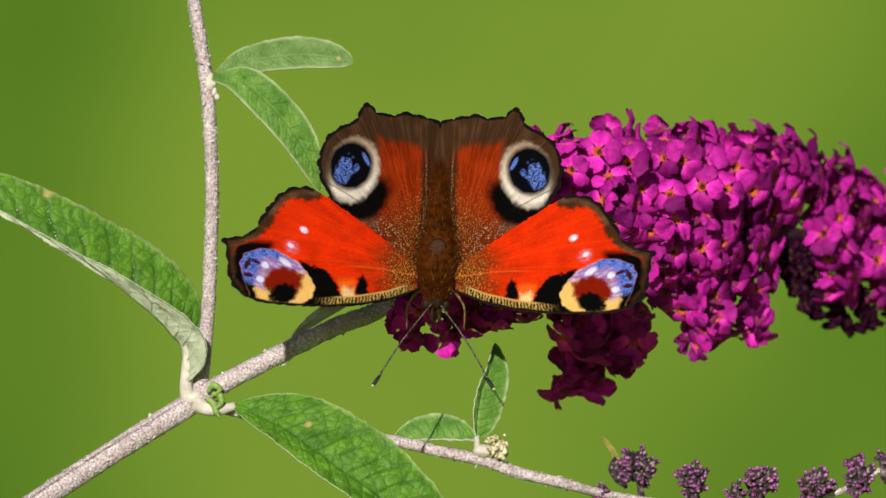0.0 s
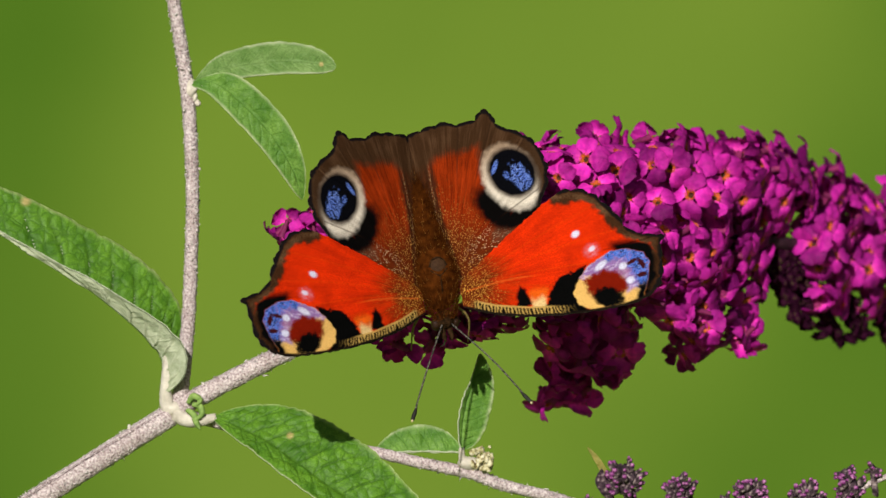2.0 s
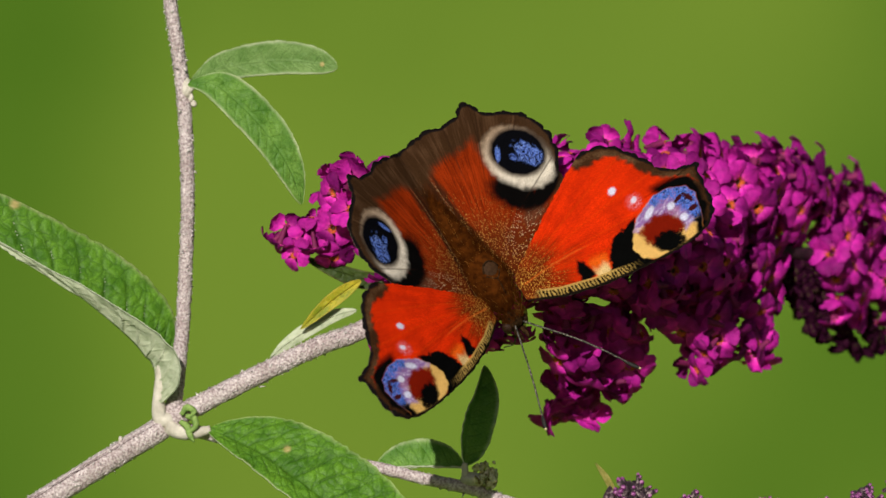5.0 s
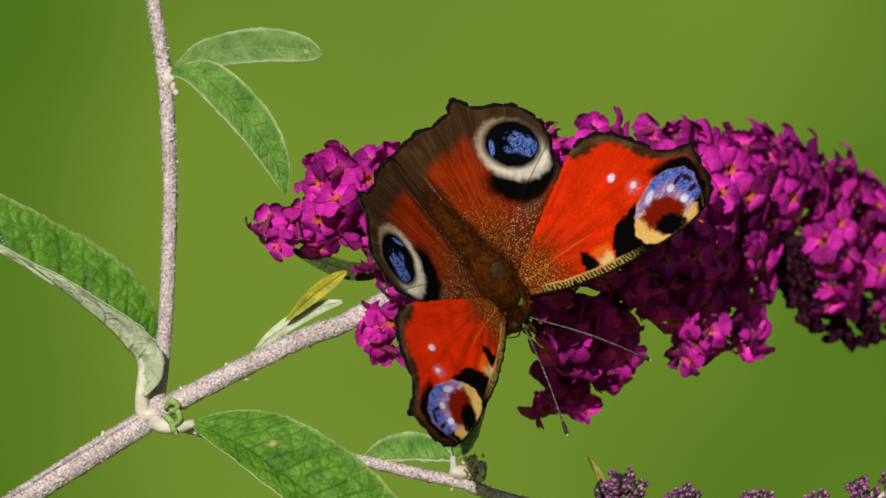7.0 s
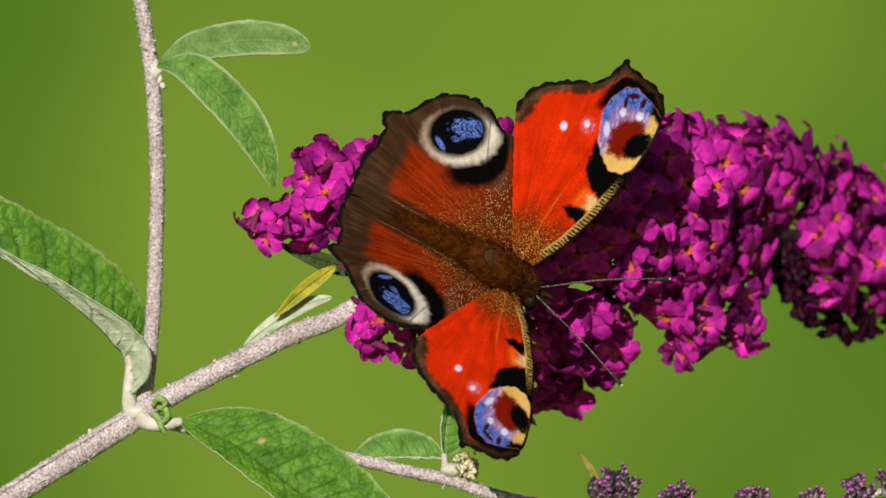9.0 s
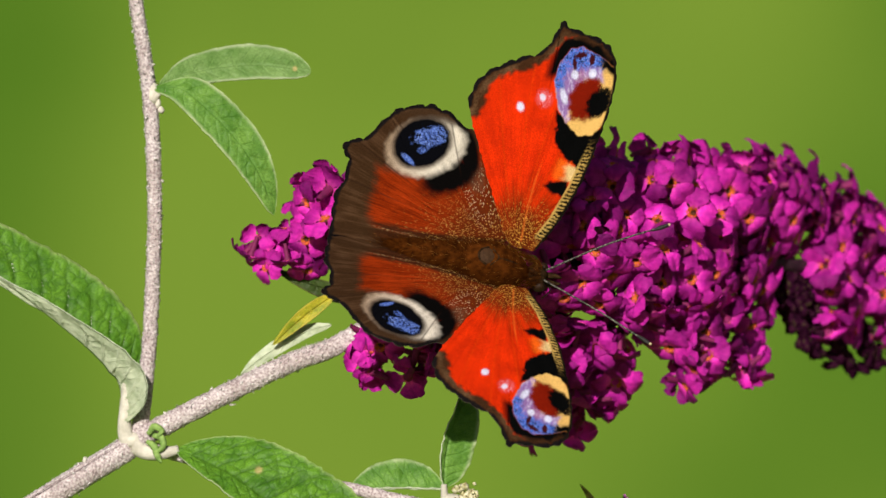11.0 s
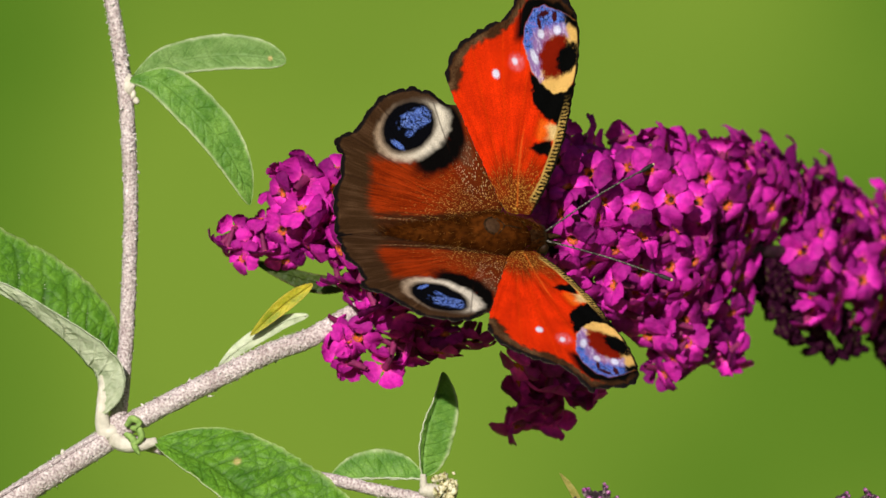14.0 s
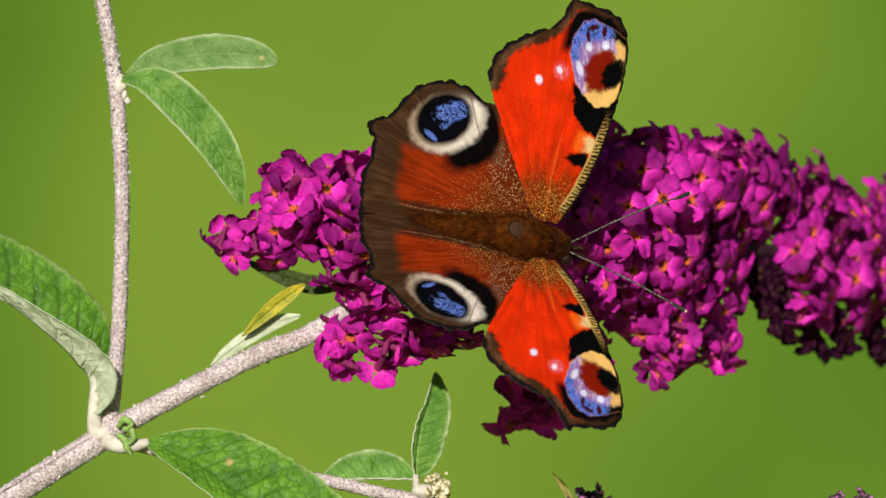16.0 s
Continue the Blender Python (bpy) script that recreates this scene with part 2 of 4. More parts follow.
# near-black calyx skin; in the spike's hollow it stands in for shade
withered = make_plain("calyx_and_hollow_shade", ((0.3, (0.007, 0.002, 0.005)), (0.55, (0.028, 0.004, 0.017)), (0.75, (0.05, 0.045, 0.012))), 1300, 0.9, 0.6, 0.0)
fur_dark = make_plain("dark_fur", ((0.3, (0.010, 0.006, 0.003)), (0.7, (0.045, 0.022, 0.010))), 2500, 0.9, 0.8, 0.0)
fur_gold = make_plain("golden_fur", ((0.3, (0.16, 0.065, 0.012)), (0.7, (0.38, 0.17, 0.035))), 2500, 0.8, 0.4, 0.1)
eye_skin = make_plain("insect_eye", ((0.3, (0.010, 0.004, 0.002)), (0.7, (0.032, 0.012, 0.005))), 5000, 0.45, 0.4, 0.15)
horn = make_plain("black_horn", ((0.46, (0.012, 0.010, 0.009)), (0.64, (0.20, 0.175, 0.15))), 5200, 0.5)
horn_tip = make_plain("pale_horn", ((0.4, (0.45, 0.35, 0.2)), (0.6, (0.6, 0.5, 0.3))), 6000, 0.5)
club_black = make_plain("club_black", ((0.4, (0.006, 0.005, 0.005)), (0.6, (0.02, 0.017, 0.015))), 6000, 0.5)
leg_skin = make_plain("leg_skin", ((0.4, (0.14, 0.09, 0.03)), (0.6, (0.3, 0.2, 0.07))), 4000, 0.6)


# ---- setting ----
def lawn_and_backdrop():
    m, nt, sh, vec = material("lawn_grass", 0.9, 0.6, 30, 0.1)
    a = ramp_noise(nt, vec, 0.9, ((0.3, (0.10, 0.20, 0.015)), (0.7, (0.17, 0.27, 0.03))))
    nt.links.new(mixed(nt, a, ramp_noise(nt, vec, 60, ((0.3, (0.8, 0.8, 0.8)), (0.7, (1.1, 1.1, 1.1)))), 1.0, "MULTIPLY"), sh.inputs["Base Color"])
    me = mesh_of("ground", [(-400, -400, -1.2), (400, -400, -1.2), (400, 400, -1.2), (-400, 400, -1.2)], [(0, 1, 2, 3)], (m,), smooth=False)
    tagged(new("ground", me), "green garden lawn reaching far behind the bush", "lawn", kind="structure")
    # a far bank of greenery, out of focus: lighter in the middle, darker to both sides
    m, nt, sh, vec = material("far_greenery", 1.0, 0.0, 0, 0.0)
    nt.links.new(attribute(nt, "pattern"), sh.inputs["Base Color"])
    n, k, w = 300, 90, 30.0
    x = (np.linspace(-1, 1, n + 1) ** 3 * 0.9 + np.linspace(-1, 1, n + 1) * 0.1) * w / 2
    z = np.sort(np.r_[np.linspace(-1.2, -0.5, 12, endpoint=False), np.linspace(-0.5, 0.5, 60, endpoint=False), np.linspace(0.5, 7.8, k + 1 - 72)])
    X, Z = np.meshgrid(x, z)
    verts = np.c_[X.ravel(), 8.0 - 4.0 * (X.ravel() / 15) ** 2, Z.ravel()]
    u, v = X.ravel() + 40, Z.ravel() + 40
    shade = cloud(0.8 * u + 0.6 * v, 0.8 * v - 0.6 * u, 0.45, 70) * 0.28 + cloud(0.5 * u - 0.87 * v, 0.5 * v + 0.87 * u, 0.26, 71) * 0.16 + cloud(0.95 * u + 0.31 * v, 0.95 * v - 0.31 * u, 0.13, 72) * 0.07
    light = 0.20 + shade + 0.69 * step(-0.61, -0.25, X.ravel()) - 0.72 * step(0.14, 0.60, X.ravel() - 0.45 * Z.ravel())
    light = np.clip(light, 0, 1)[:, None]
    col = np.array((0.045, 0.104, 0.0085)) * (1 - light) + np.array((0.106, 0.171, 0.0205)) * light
    faces = [(j * (n + 1) + i, j * (n + 1) + i + 1, (j + 1) * (n + 1) + i + 1, (j + 1) * (n + 1) + i) for j in range(k) for i in range(n)]
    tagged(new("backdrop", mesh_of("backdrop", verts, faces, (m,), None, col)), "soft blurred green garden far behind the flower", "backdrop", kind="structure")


lawn_and_backdrop()


# ---- the bush ----
bush = tagged(new("butterfly_bush"), "buddleia shoot with pale stems, green leaves and magenta flower spike", "flowering shrub")
bush.location = (0, 0, 0)


def scurf(points, radius, count, seed):
    """Mealy white flakes that cling to a stem."""
    rng = np.random.default_rng(seed)
    c = glide(points, 400)
    t = np.gradient(c, axis=0)
    t /= np.linalg.norm(t, axis=1)[:, None]
    verts, faces = [], []
    for _ in range(count):
        i = int(rng.integers(400))
        x = np.cross(t[i], (0.13, -1.0, 0.21))
        x /= np.linalg.norm(x)
        y = np.cross(t[i], x)
        a = rng.uniform(0, 2 * math.pi)
        out = math.cos(a) * x + math.sin(a) * y
        p = c[i] + out * radius * rng.uniform(0.97, 1.06) * MM
        o, size = len(verts), rng.uniform(0.05, 0.15) * (2.0 if rng.random() < 0.05 else 1.0) * MM
        verts += [p + size * (rng.normal(size=3) * 0.8 + k * out * 0.7) for k in (-1, 0, 0, 1, 0.4)]
        faces += [(o + a, o + b, o + d) for a, b, d in ((0, 1, 2), (0, 2, 4), (0, 4, 1), (3, 2, 1), (3, 4, 2), (3, 1, 4))]
    part("scurf", mesh_of("scurf", verts, faces, (mealy,), smooth=False), bush, "", "stuff")


def stems():
    """The forked stem, with a foot in the ground far below."""
    g = [spot(-420, 1800, -20), spot(-250, 1150, -10), spot(-110, 986), spot(-38, 942), spot(35, 896), spot(100, 853), spot(170, 808), spot(245, 761), spot(322, 713)]
    foot = [Vector((-0.13, 0.03, -1.22)), Vector((-0.11, 0.02, -0.7)), Vector((-0.095, 0.008, -0.25))]
    r = [3.4, 3.0, 2.4, 1.9, 1.6, 1.5, 1.42, 1.42, 1.42, 1.42, 1.42, 1.42, 1.45]
    part("stem", mesh_of("stem", *tube(foot + g, [x * MM for x in r], 20, 420, 0.03, 1, True, 0.10), (bark,)), bush)
    # a pale ridge along the four-angled stem; the dark strand under it paints shade
    for name, off, near, thick, skin in (("stem_ridge", -14.0, 12.5, 0.17, bark), ("stem_groove_shade", -10.2, 15.6, 0.055, groove_shade), ("stem_ridge", 12.5, 13.0, 0.13, bark)):
        way = [spot(x + 0.5 * off, y + 0.86 * off, near) for x, y in ((-110, 984), (-38, 940), (35, 894), (100, 851), (170, 806), (245, 760), (312, 718))]
        part(name, mesh_of(name, *tube(way, [thick * MM] * 7, 7, 120, 0.22, 80 + int(off)), (skin,)), bush)
    scurf([spot(x, y) for x, y in ((-38, 942), (35, 896), (100, 853), (170, 808), (245, 761), (312, 718))], 1.44, 1500, 31)
    scurf([spot(367, 683), spot(471, 629), spot(579, 576), spot(646, 551)], 1.19, 800, 32)
    scurf([spot(x, y) for x, y in ((344, 643), (353, 542), (358, 430), (360, 337), (357, 236), (351, 148), (342, 81), (329, 0), (313, -110))], 0.87, 1500, 33)
    scurf([spot(760, 796, 42), spot(850, 815, 42), spot(905, 835, 40), spot(1000, 858, 24)], 0.78, 300, 34)
    main = [spot(335, 702), spot(367, 683), spot(471, 629), spot(579, 576), spot(646, 551), spot(710, 514, 2), spot(790, 470), spot(880, 430)]
    part("flower_stalk", mesh_of("flower_stalk", *tube(main, [x * MM for x in (1.25, 1.22, 1.18, 1.16, 1.14, 1.05, 0.95, 0.7)], 18, 160, 0.035, 2, True, 0.08), (bark,)), bush)
    twig = [spot(337, 690, -2), spot(344, 643), spot(353, 542), spot(358, 430), spot(360, 337), spot(357, 236), spot(351, 148), spot(342, 81), spot(329, 0), spot(313, -110), spot(294, -260)]
    part("twig", mesh_of("twig", *tube(twig, [x * MM for x in (1.05, 0.93, 0.88, 0.86, 0.85, 0.85, 0.9, 0.82, 0.82, 0.76, 0.6)], 16, 300, 0.05, 3, True, 0.05), (bark,)), bush)
    low = [spot(350, 712, -10), spot(450, 738, 0), spot(560, 755, 22), spot(690, 780, 38), spot(760, 796, 42), spot(850, 815, 42), spot(905, 835, 40), spot(1000, 858, 24), spot(1060, 873, 0), spot(1180, 890, -22), spot(1340, 893, -22), spot(1470, 873, -22), spot(1560, 828, -22), spot(1640, 800, -22)]
    part("side_twig", mesh_of("side_twig", *tube(low, [x * MM for x in (0.8, 0.75, 0.72, 0.75, 0.76, 0.8, 0.78, 0.70, 0.6, 0.45, 0.45, 0.45, 0.4, 0.3)], 12, 170, 0.05, 4), (bark,)), bush)
    # swollen, felted joints
    node = joined([ball(spot(328, 704, 2), (1.5 * MM, 1.35 * MM, 1.3 * MM), 10, 16, 0.03, 5),
                   tube([spot(330, 712, 6), spot(352, 722, 10), spot(380, 722, 14), spot(402, 716, 16)], [1.1 * MM, 0.95 * MM, 0.8 * MM, 0.5 * MM], 10, 14, 0.03, 6),
                   tube([spot(322, 708, 2), spot(315, 690, 6), spot(314, 662, 9), spot(318, 635, 10), spot(320, 608, 11), spot(308, 588, 12)], [1.35 * MM, 0.95 * MM, 0.78 * MM, 0.86 * MM, 0.95 * MM, 0.45 * MM], 12, 24, 0.03, 7)])
    part("stem_node", mesh_of("stem_node", *node, (felt,)), bush, "swollen white-felted stem joint")
    node = joined([ball(spot(356, 140, 3), (0.86 * MM, 0.85 * MM, 1.5 * MM), 8, 12, 0.04, 8),
                   tube([spot(355, 150, 6), spot(366, 138, 10), spot(380, 134, 12)], [0.6 * MM, 0.35 * MM, 0.12 * MM], 8, 8, 0.03, 9),
                   ball(spot(369, 165, 6), (0.42 * MM, 0.4 * MM, 0.45 * MM), 7, 9, 0.1, 10), ball(spot(364, 154, 6), (0.4 * MM, 0.4 * MM, 0.6 * MM), 7, 9, 0.1, 11)])
    part("stem_node", mesh_of("stem_node", *node, (felt,)), bush, "pale green leaf joint with a tiny bud")
    for n, (x, y, r) in enumerate(((334, 62, 0.36), (440, 656, 0.3), (331, 28, 0.2), (362, 330, 0.25), (250, 735, 0.3))):
        part("knob", mesh_of("knob", *ball(spot(x, y, 4), (r * MM, r * MM, r * 1.4 * MM), 7, 9, 0.12, 12 + n), (felt,)), bush)
    # curled green shoots at the fork
    for n, pts in enumerate((((352, 692), (362, 680), (374, 686), (368, 696)), ((360, 694), (374, 698), (376, 712), (366, 722)), ((350, 704), (362, 712), (368, 728), (374, 738)))):
        part("shoot", mesh_of("shoot", *tube([spot(x, y, 22 + 3 * k) for k, (x, y) in enumerate(pts)], [0.3 * MM, 0.46 * MM, 0.40 * MM, 0.14 * MM], 9, 16, 0.08, 20 + n), (sprout_green,)), bush, "small curled light green shoot")
    # lumpy bud at the small leaves
    rng = np.random.default_rng(4)
    lumps = [ball(spot(868 + rng.uniform(-1, 1) * 17, 788 + rng.uniform(-1, 1) * 20, 50 + rng.normal() * 6), [0.36 * MM * rng.uniform(0.5, 1.3)] * 3, 6, 8, 0.25, 40 + i) for i in range(70)]
    part("leaf_bud", mesh_of("leaf_bud", *joined(lumps), (make_plain("bud_scales", ((0.36, (0.12, 0.08, 0.03)), (0.46, (0.40, 0.36, 0.18)), (0.60, (0.62, 0.58, 0.42))), 1500),)), bush, "knobbly yellowish bud at the leaf joint")
    part("stem_node", mesh_of("stem_node", *joined([ball(spot(846, 797, 46), (1.5 * MM, 1.0 * MM, 0.9 * MM), 8, 12, 0.05, 60), tube([spot(836, 802, 46), spot(834, 784, 48), spot(833, 770, 48)], [0.6 * MM, 0.45 * MM, 0.35 * MM], 8, 8, 0.05, 61)]), (felt,)), bush)


def leaf(spine, far, near, far_width, near_width, upper, label, seed, flip=False, veins=13, curl=0.0, blunt=0.75, under=None, flare=False, flecks=()):
    """A quilted blade on both sides of a midrib. far, near: the ways its two halves lean from the midrib (grid units right, down, nearer)."""
    n, m = 220, 22
    c = glide(spine, n)
    s = np.linspace(0, 1, n)
    prof = s ** 0.62 * (1 - s) ** blunt
    prof = prof / prof.max()
    near_prof = prof if not flare else 2.2 * (s + 0.002) ** 0.5 * (1 - s) ** 2.0
    rng = np.random.default_rng(seed)
    edge = 1 + 0.012 * np.interp(s, np.linspace(0, 1, 60), rng.normal(size=60)) + 0.010 * np.abs(np.sin(s * veins * math.pi * 3))
    vs = np.linspace(-1, 1, 2 * m + 1)
    P = np.zeros((n, 2 * m + 1, 3))
    fold = np.zeros((n, 2 * m + 1))
    for j, v in enumerate(vs):
        way = np.array(far if v >= 0 else near, float)
        way /= np.linalg.norm(way)
        width = (far_width * prof if v >= 0 else near_width * near_prof) * edge * abs(v)
        P[:, j] = c + width[:, None] * way
        P[:, j, 2] -= curl * width * abs(v)
        wob = 0.22 * cloud(s * veins * 1.3 + (40 if v < 0 else 0), abs(v) * 1.6 + 0 * s, 1.0, seed + 5)
        ph = (s * (veins + 1) - 1.25 * abs(v) ** 1.25 + wob) % 1.0
        d = np.minimum(ph, 1 - ph)
        cell = (s * (veins + 1) * 2.0 + 1.6 * abs(v) + 2 * wob) % 1.0
        net = np.exp(-(np.minimum(cell, 1 - cell) / 0.10) ** 2) * 0.35 * math.sin(math.pi * abs(v)) * (cloud(s * veins * 2.0, abs(v) * 5 + 0 * s, 1.0, seed + 6) > 0)
        room = min(1.0, (far_width if v >= 0 else near_width) / 70)
        fold[:, j] = (np.maximum(np.exp(-(d / 0.046) ** 2), net) * min(1, abs(v) * 6) * (1 - abs(v) ** 3)) * room + 0.45 * math.exp(-(v / 0.05) ** 2)
    W = np.array([[tuple(spot(*p)) for p in row] for row in P])
    nrm = np.cross(np.gradient(W, axis=0), np.gradient(W, axis=1))
    nrm /= np.linalg.norm(nrm, axis=2)[:, :, None] + 1e-15
    if flip:
        nrm = -nrm
    ripple = cloud(*np.meshgrid(np.arange(n) * 0.45, np.arange(2 * m + 1) * 0.9, indexing="ij"), 5.0, seed + 3)
    W = W - nrm * (fold * 0.40 - ripple * 0.16 * min(1.0, far_width / 80) * (prof[:, None] + 0.1))[:, :, None] * MM
    k = 2 * m + 1
    top, low = W.reshape(-1, 3), (W - nrm * 0.16 * MM).reshape(-1, 3)
    faces, index = [], []
    for i in range(n - 1):
        for j in range(k - 1):
            q = (i * k + j, i * k + j + 1, (i + 1) * k + j + 1, (i + 1) * k + j)
            faces.append(q if not flip else q[::-1])
            index.append(0)
            faces.append(tuple(x + n * k for x in (q[::-1] if not flip else q)))
            index.append(1)
        for j in (0, k - 1):
            q = (i * k + j, (i + 1) * k + j, (i + 1) * k + j + n * k, i * k + j + n * k)
            faces.append(q)
            index.append(1)
    rim = np.clip(step(0.93 if far_width > 80 else 0.80, 1.0, np.abs(vs))[None, :] * (0.75 + 0.35 * ripple), 0, 1)
    worn = np.zeros_like(fold)
    for fx, fy, fr in flecks:
        d = np.hypot(P[:, :, 0] - fx, P[:, :, 1] - fy) / fr
        worn = np.maximum(worn, np.exp(-((d - 0.5) / 0.45) ** 2))
    col = np.tile(np.c_[fold.reshape(-1) * 0.85, rim.reshape(-1), worn.reshape(-1)], (2, 1))
    return part("leaf", mesh_of("leaf", np.vstack([top, low]), faces, (upper, under or leaf_under), index, col), bush, label)


def leaves():
    leaf([(360, 132, -20), (400, 108, -35), (455, 96, -50), (520, 90, -60), (575, 94, -60), (612, 101, -60)], (0.1, -1, -0.8), (0, 1, 0.6), 43, 27, leaf_grey, "soft downy grey-green leaf on the upright twig", 1, blunt=0.58, flecks=((586, 96, 4),))
    leaf([(358, 128, 10), (404, 131, 14), (455, 172, 16), (505, 228, 14), (538, 285, 8), (554, 334, 0)], (0.75, -0.65, -0.3), (-0.75, 0.6, 0.3), 38, 32, leaf_mid, "drooping narrow green leaf on the upright twig", 2)
    leaf([(314, 676, 10), (316, 650, 10), (306, 610, 10), (286, 582, 11), (246, 543, 14), (186, 497, 18), (116, 453, 22), (20, 394, 24), (-90, 336, 20), (-190, 300, 10)], (0.5, -0.9, -0.5), (0.6, -0.34, 0.85), 105, 108, leaf_top, "large folded green leaf showing its felted pale underside", 3, blunt=0.6, flip=True, flare=True, flecks=((67, 338, 8),))
    leaf([(398, 716, 16), (440, 732, 36), (480, 752, 60), (527, 783, 82), (572, 815, 98), (620, 849, 108), (666, 882, 112), (732, 932, 110), (790, 985, 100)], (0.74, -0.68, -0.35), (-0.62, 0.62, 0.75), 102, 44, leaf_top, "broad quilted green leaf below the fork", 4, blunt=0.55, flecks=((532, 749, 6),))
    leaf([(833, 776, 46), (800, 776, 40), (760, 775, 38), (715, 778, 38), (676, 786, 40)], (-0.1, -1, -0.4), (0, -0.1, 1), 50, 3, leaf_mid, "small pointed green leaf on the side twig", 5, flip=True, veins=9)
    leaf([(834, 774, 44), (834, 735, 40), (842, 690, 30), (856, 650, 8), (866, 604, -24)], (1, 0.15, -0.25), (-0.5, -0.1, 0.8), 46, 14, leaf_mid, "small upright green leaf below the flower", 6, veins=9, flip=True)
    leaf([(648, 512, -8), (610, 522, -10), (565, 546, -12), (530, 570, -12), (502, 594, -12)], (-0.5, -0.8, -0.3), (0.5, 0.8, -0.1), 12, 12, leaf_under, "pale felted leaf behind the flower stalk", 7, veins=8)
    leaf([(655, 462, 4), (622, 485, 8), (590, 511, 10), (553, 546, 8)], (0.5, 0.8, 0.2), (-0.5, -0.8, 0.3), 12, 13, leaf_gold, "small yellowing bract beside the flower stalk", 8, veins=7, under=leaf_gold)
    leaf([(720, 462, -30), (664, 460, -24), (612, 446, -16), (556, 424, -12)], (0.3, 0.9, 0.1), (-0.3, -0.9, 0.1), 20, 16, leaf_shaded, "narrow dark green bract under the flower tip, shade painted into its colour", 11, veins=6, under=leaf_shaded)
    leaf([(1092, 838, -16), (1082, 812, -14), (1070, 790, -12), (1054, 768, -12)], (1, -0.4, 0.1), (-1, 0.4, 0.2), 7, 5, leaf_olive, "thin withered bract beside the buds", 9, veins=5, under=leaf_olive)
    leaf([(1098, 862, -16), (1088, 850, -6), (1078, 830, -4), (1080, 806, -4)], (1, 0.3, 0.1), (-1, -0.2, 0.2), 13, 12, bud_skin, "greyish purple felted bract beside the buds", 10, veins=5, under=bud_skin)


def floret_mesh(seed):
    """A four-lobed tubular flower, opening along +z, about six millimetres across."""
    rng = np.random.default_rng(seed)
    verts, faces, index, col = [], [], [], []
    spread = rng.uniform(0.3, 1.0)
    for q in range(4):
        a0 = q * math.pi / 2 + rng.normal() * 0.10
        size, lift, twist, curl = rng.uniform(2.5, 3.15), rng.uniform(-0.25, 0.22) + (1 - spread) * 0.75, rng.normal() * 0.22, rng.uniform(-1.0, 0.10)
        nu, nv = 10, 9
        o = len(verts)
        ph, rough = rng.uniform(0, 6.3), rng.normal(size=nv) * 0.05
        for i in range(nu):
            s = i / (nu - 1)
            round_off = math.sqrt(max(0.0, 1 - ((s - 0.56) / 0.47) ** 2))
            half = max(0.50 + 1.5 * s if s < 0.4 else 0.0, 1.92 * round_off) * size / 2.9
            for j in range(nv):
                v = 2 * j / (nv - 1) - 1
                r = 0.58 + size * s + s ** 3 * (0.08 * math.sin(v * 7 + ph) - 0.13 * math.exp(-(v / 0.22) ** 2) + rough[j])
                x, y = r, v * half * (1 + 0.05 * math.sin(s * 15 + ph))
                z = -0.45 * (1 - s) ** 2 + lift * s * size * (0.5 + 0.5 * s) - 0.90 * max(0, s - 0.35) ** 1.5 * size + curl * (0.2 + 0.8 * s) * v * v + 0.14 * s * math.sin(v * 4 + ph) + 0.09 * s * v * v * math.sin(s * 11 + 2 * ph) + twist * v * s - 0.12 * math.exp(-(v / 0.2) ** 2) * s
                verts.append((x * math.cos(a0) - y * math.sin(a0), x * math.sin(a0) + y * math.cos(a0), z))
                # pale throat halo; the fall to tips and rims partly paints the lobes' shading
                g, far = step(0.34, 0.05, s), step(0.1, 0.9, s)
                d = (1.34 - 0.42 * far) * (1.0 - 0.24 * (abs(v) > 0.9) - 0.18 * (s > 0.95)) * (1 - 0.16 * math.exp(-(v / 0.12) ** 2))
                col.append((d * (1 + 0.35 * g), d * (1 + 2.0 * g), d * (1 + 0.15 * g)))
        for i in range(nu - 1):
            for j in range(nv - 1):
                faces.append((o + i * nv + j, o + (i + 1) * nv + j, o + (i + 1) * nv + j + 1, o + i * nv + j + 1))
                index.append(0)
    rings = ((0.86, -0.30), (0.56, -0.55), (0.44, -0.9), (0.04, -1.3))
    o = len(verts)
    for r, z in rings:
        for i in range(8):
            verts.append((r * math.cos(i * math.pi / 4), r * math.sin(i * math.pi / 4), z))
            col.append((1, 1, 1))
    for k in range(3):
        for i in range(8):
            faces.append((o + k * 8 + i, o + k * 8 + (i + 1) % 8, o + (k + 1) * 8 + (i + 1) % 8, o + (k + 1) * 8 + i))
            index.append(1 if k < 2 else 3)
    o = len(verts)
    for r, z in ((0.74, -0.40), (0.52, -1.2), (0.50, -2.6), (0.34, -3.9)):
        for i in range(7):
            verts.append((r * math.cos(i * 0.8976), r * math.sin(i * 0.8976), z))
            col.append((0.7, 0.7, 0.7))
    for k in range(3):
        for i in range(7):
            faces.append((o + k * 7 + i, o + k * 7 + (i + 1) % 7, o + (k + 1) * 7 + (i + 1) % 7, o + (k + 1) * 7 + i))
            index.append(2)
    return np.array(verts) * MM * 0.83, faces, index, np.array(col)


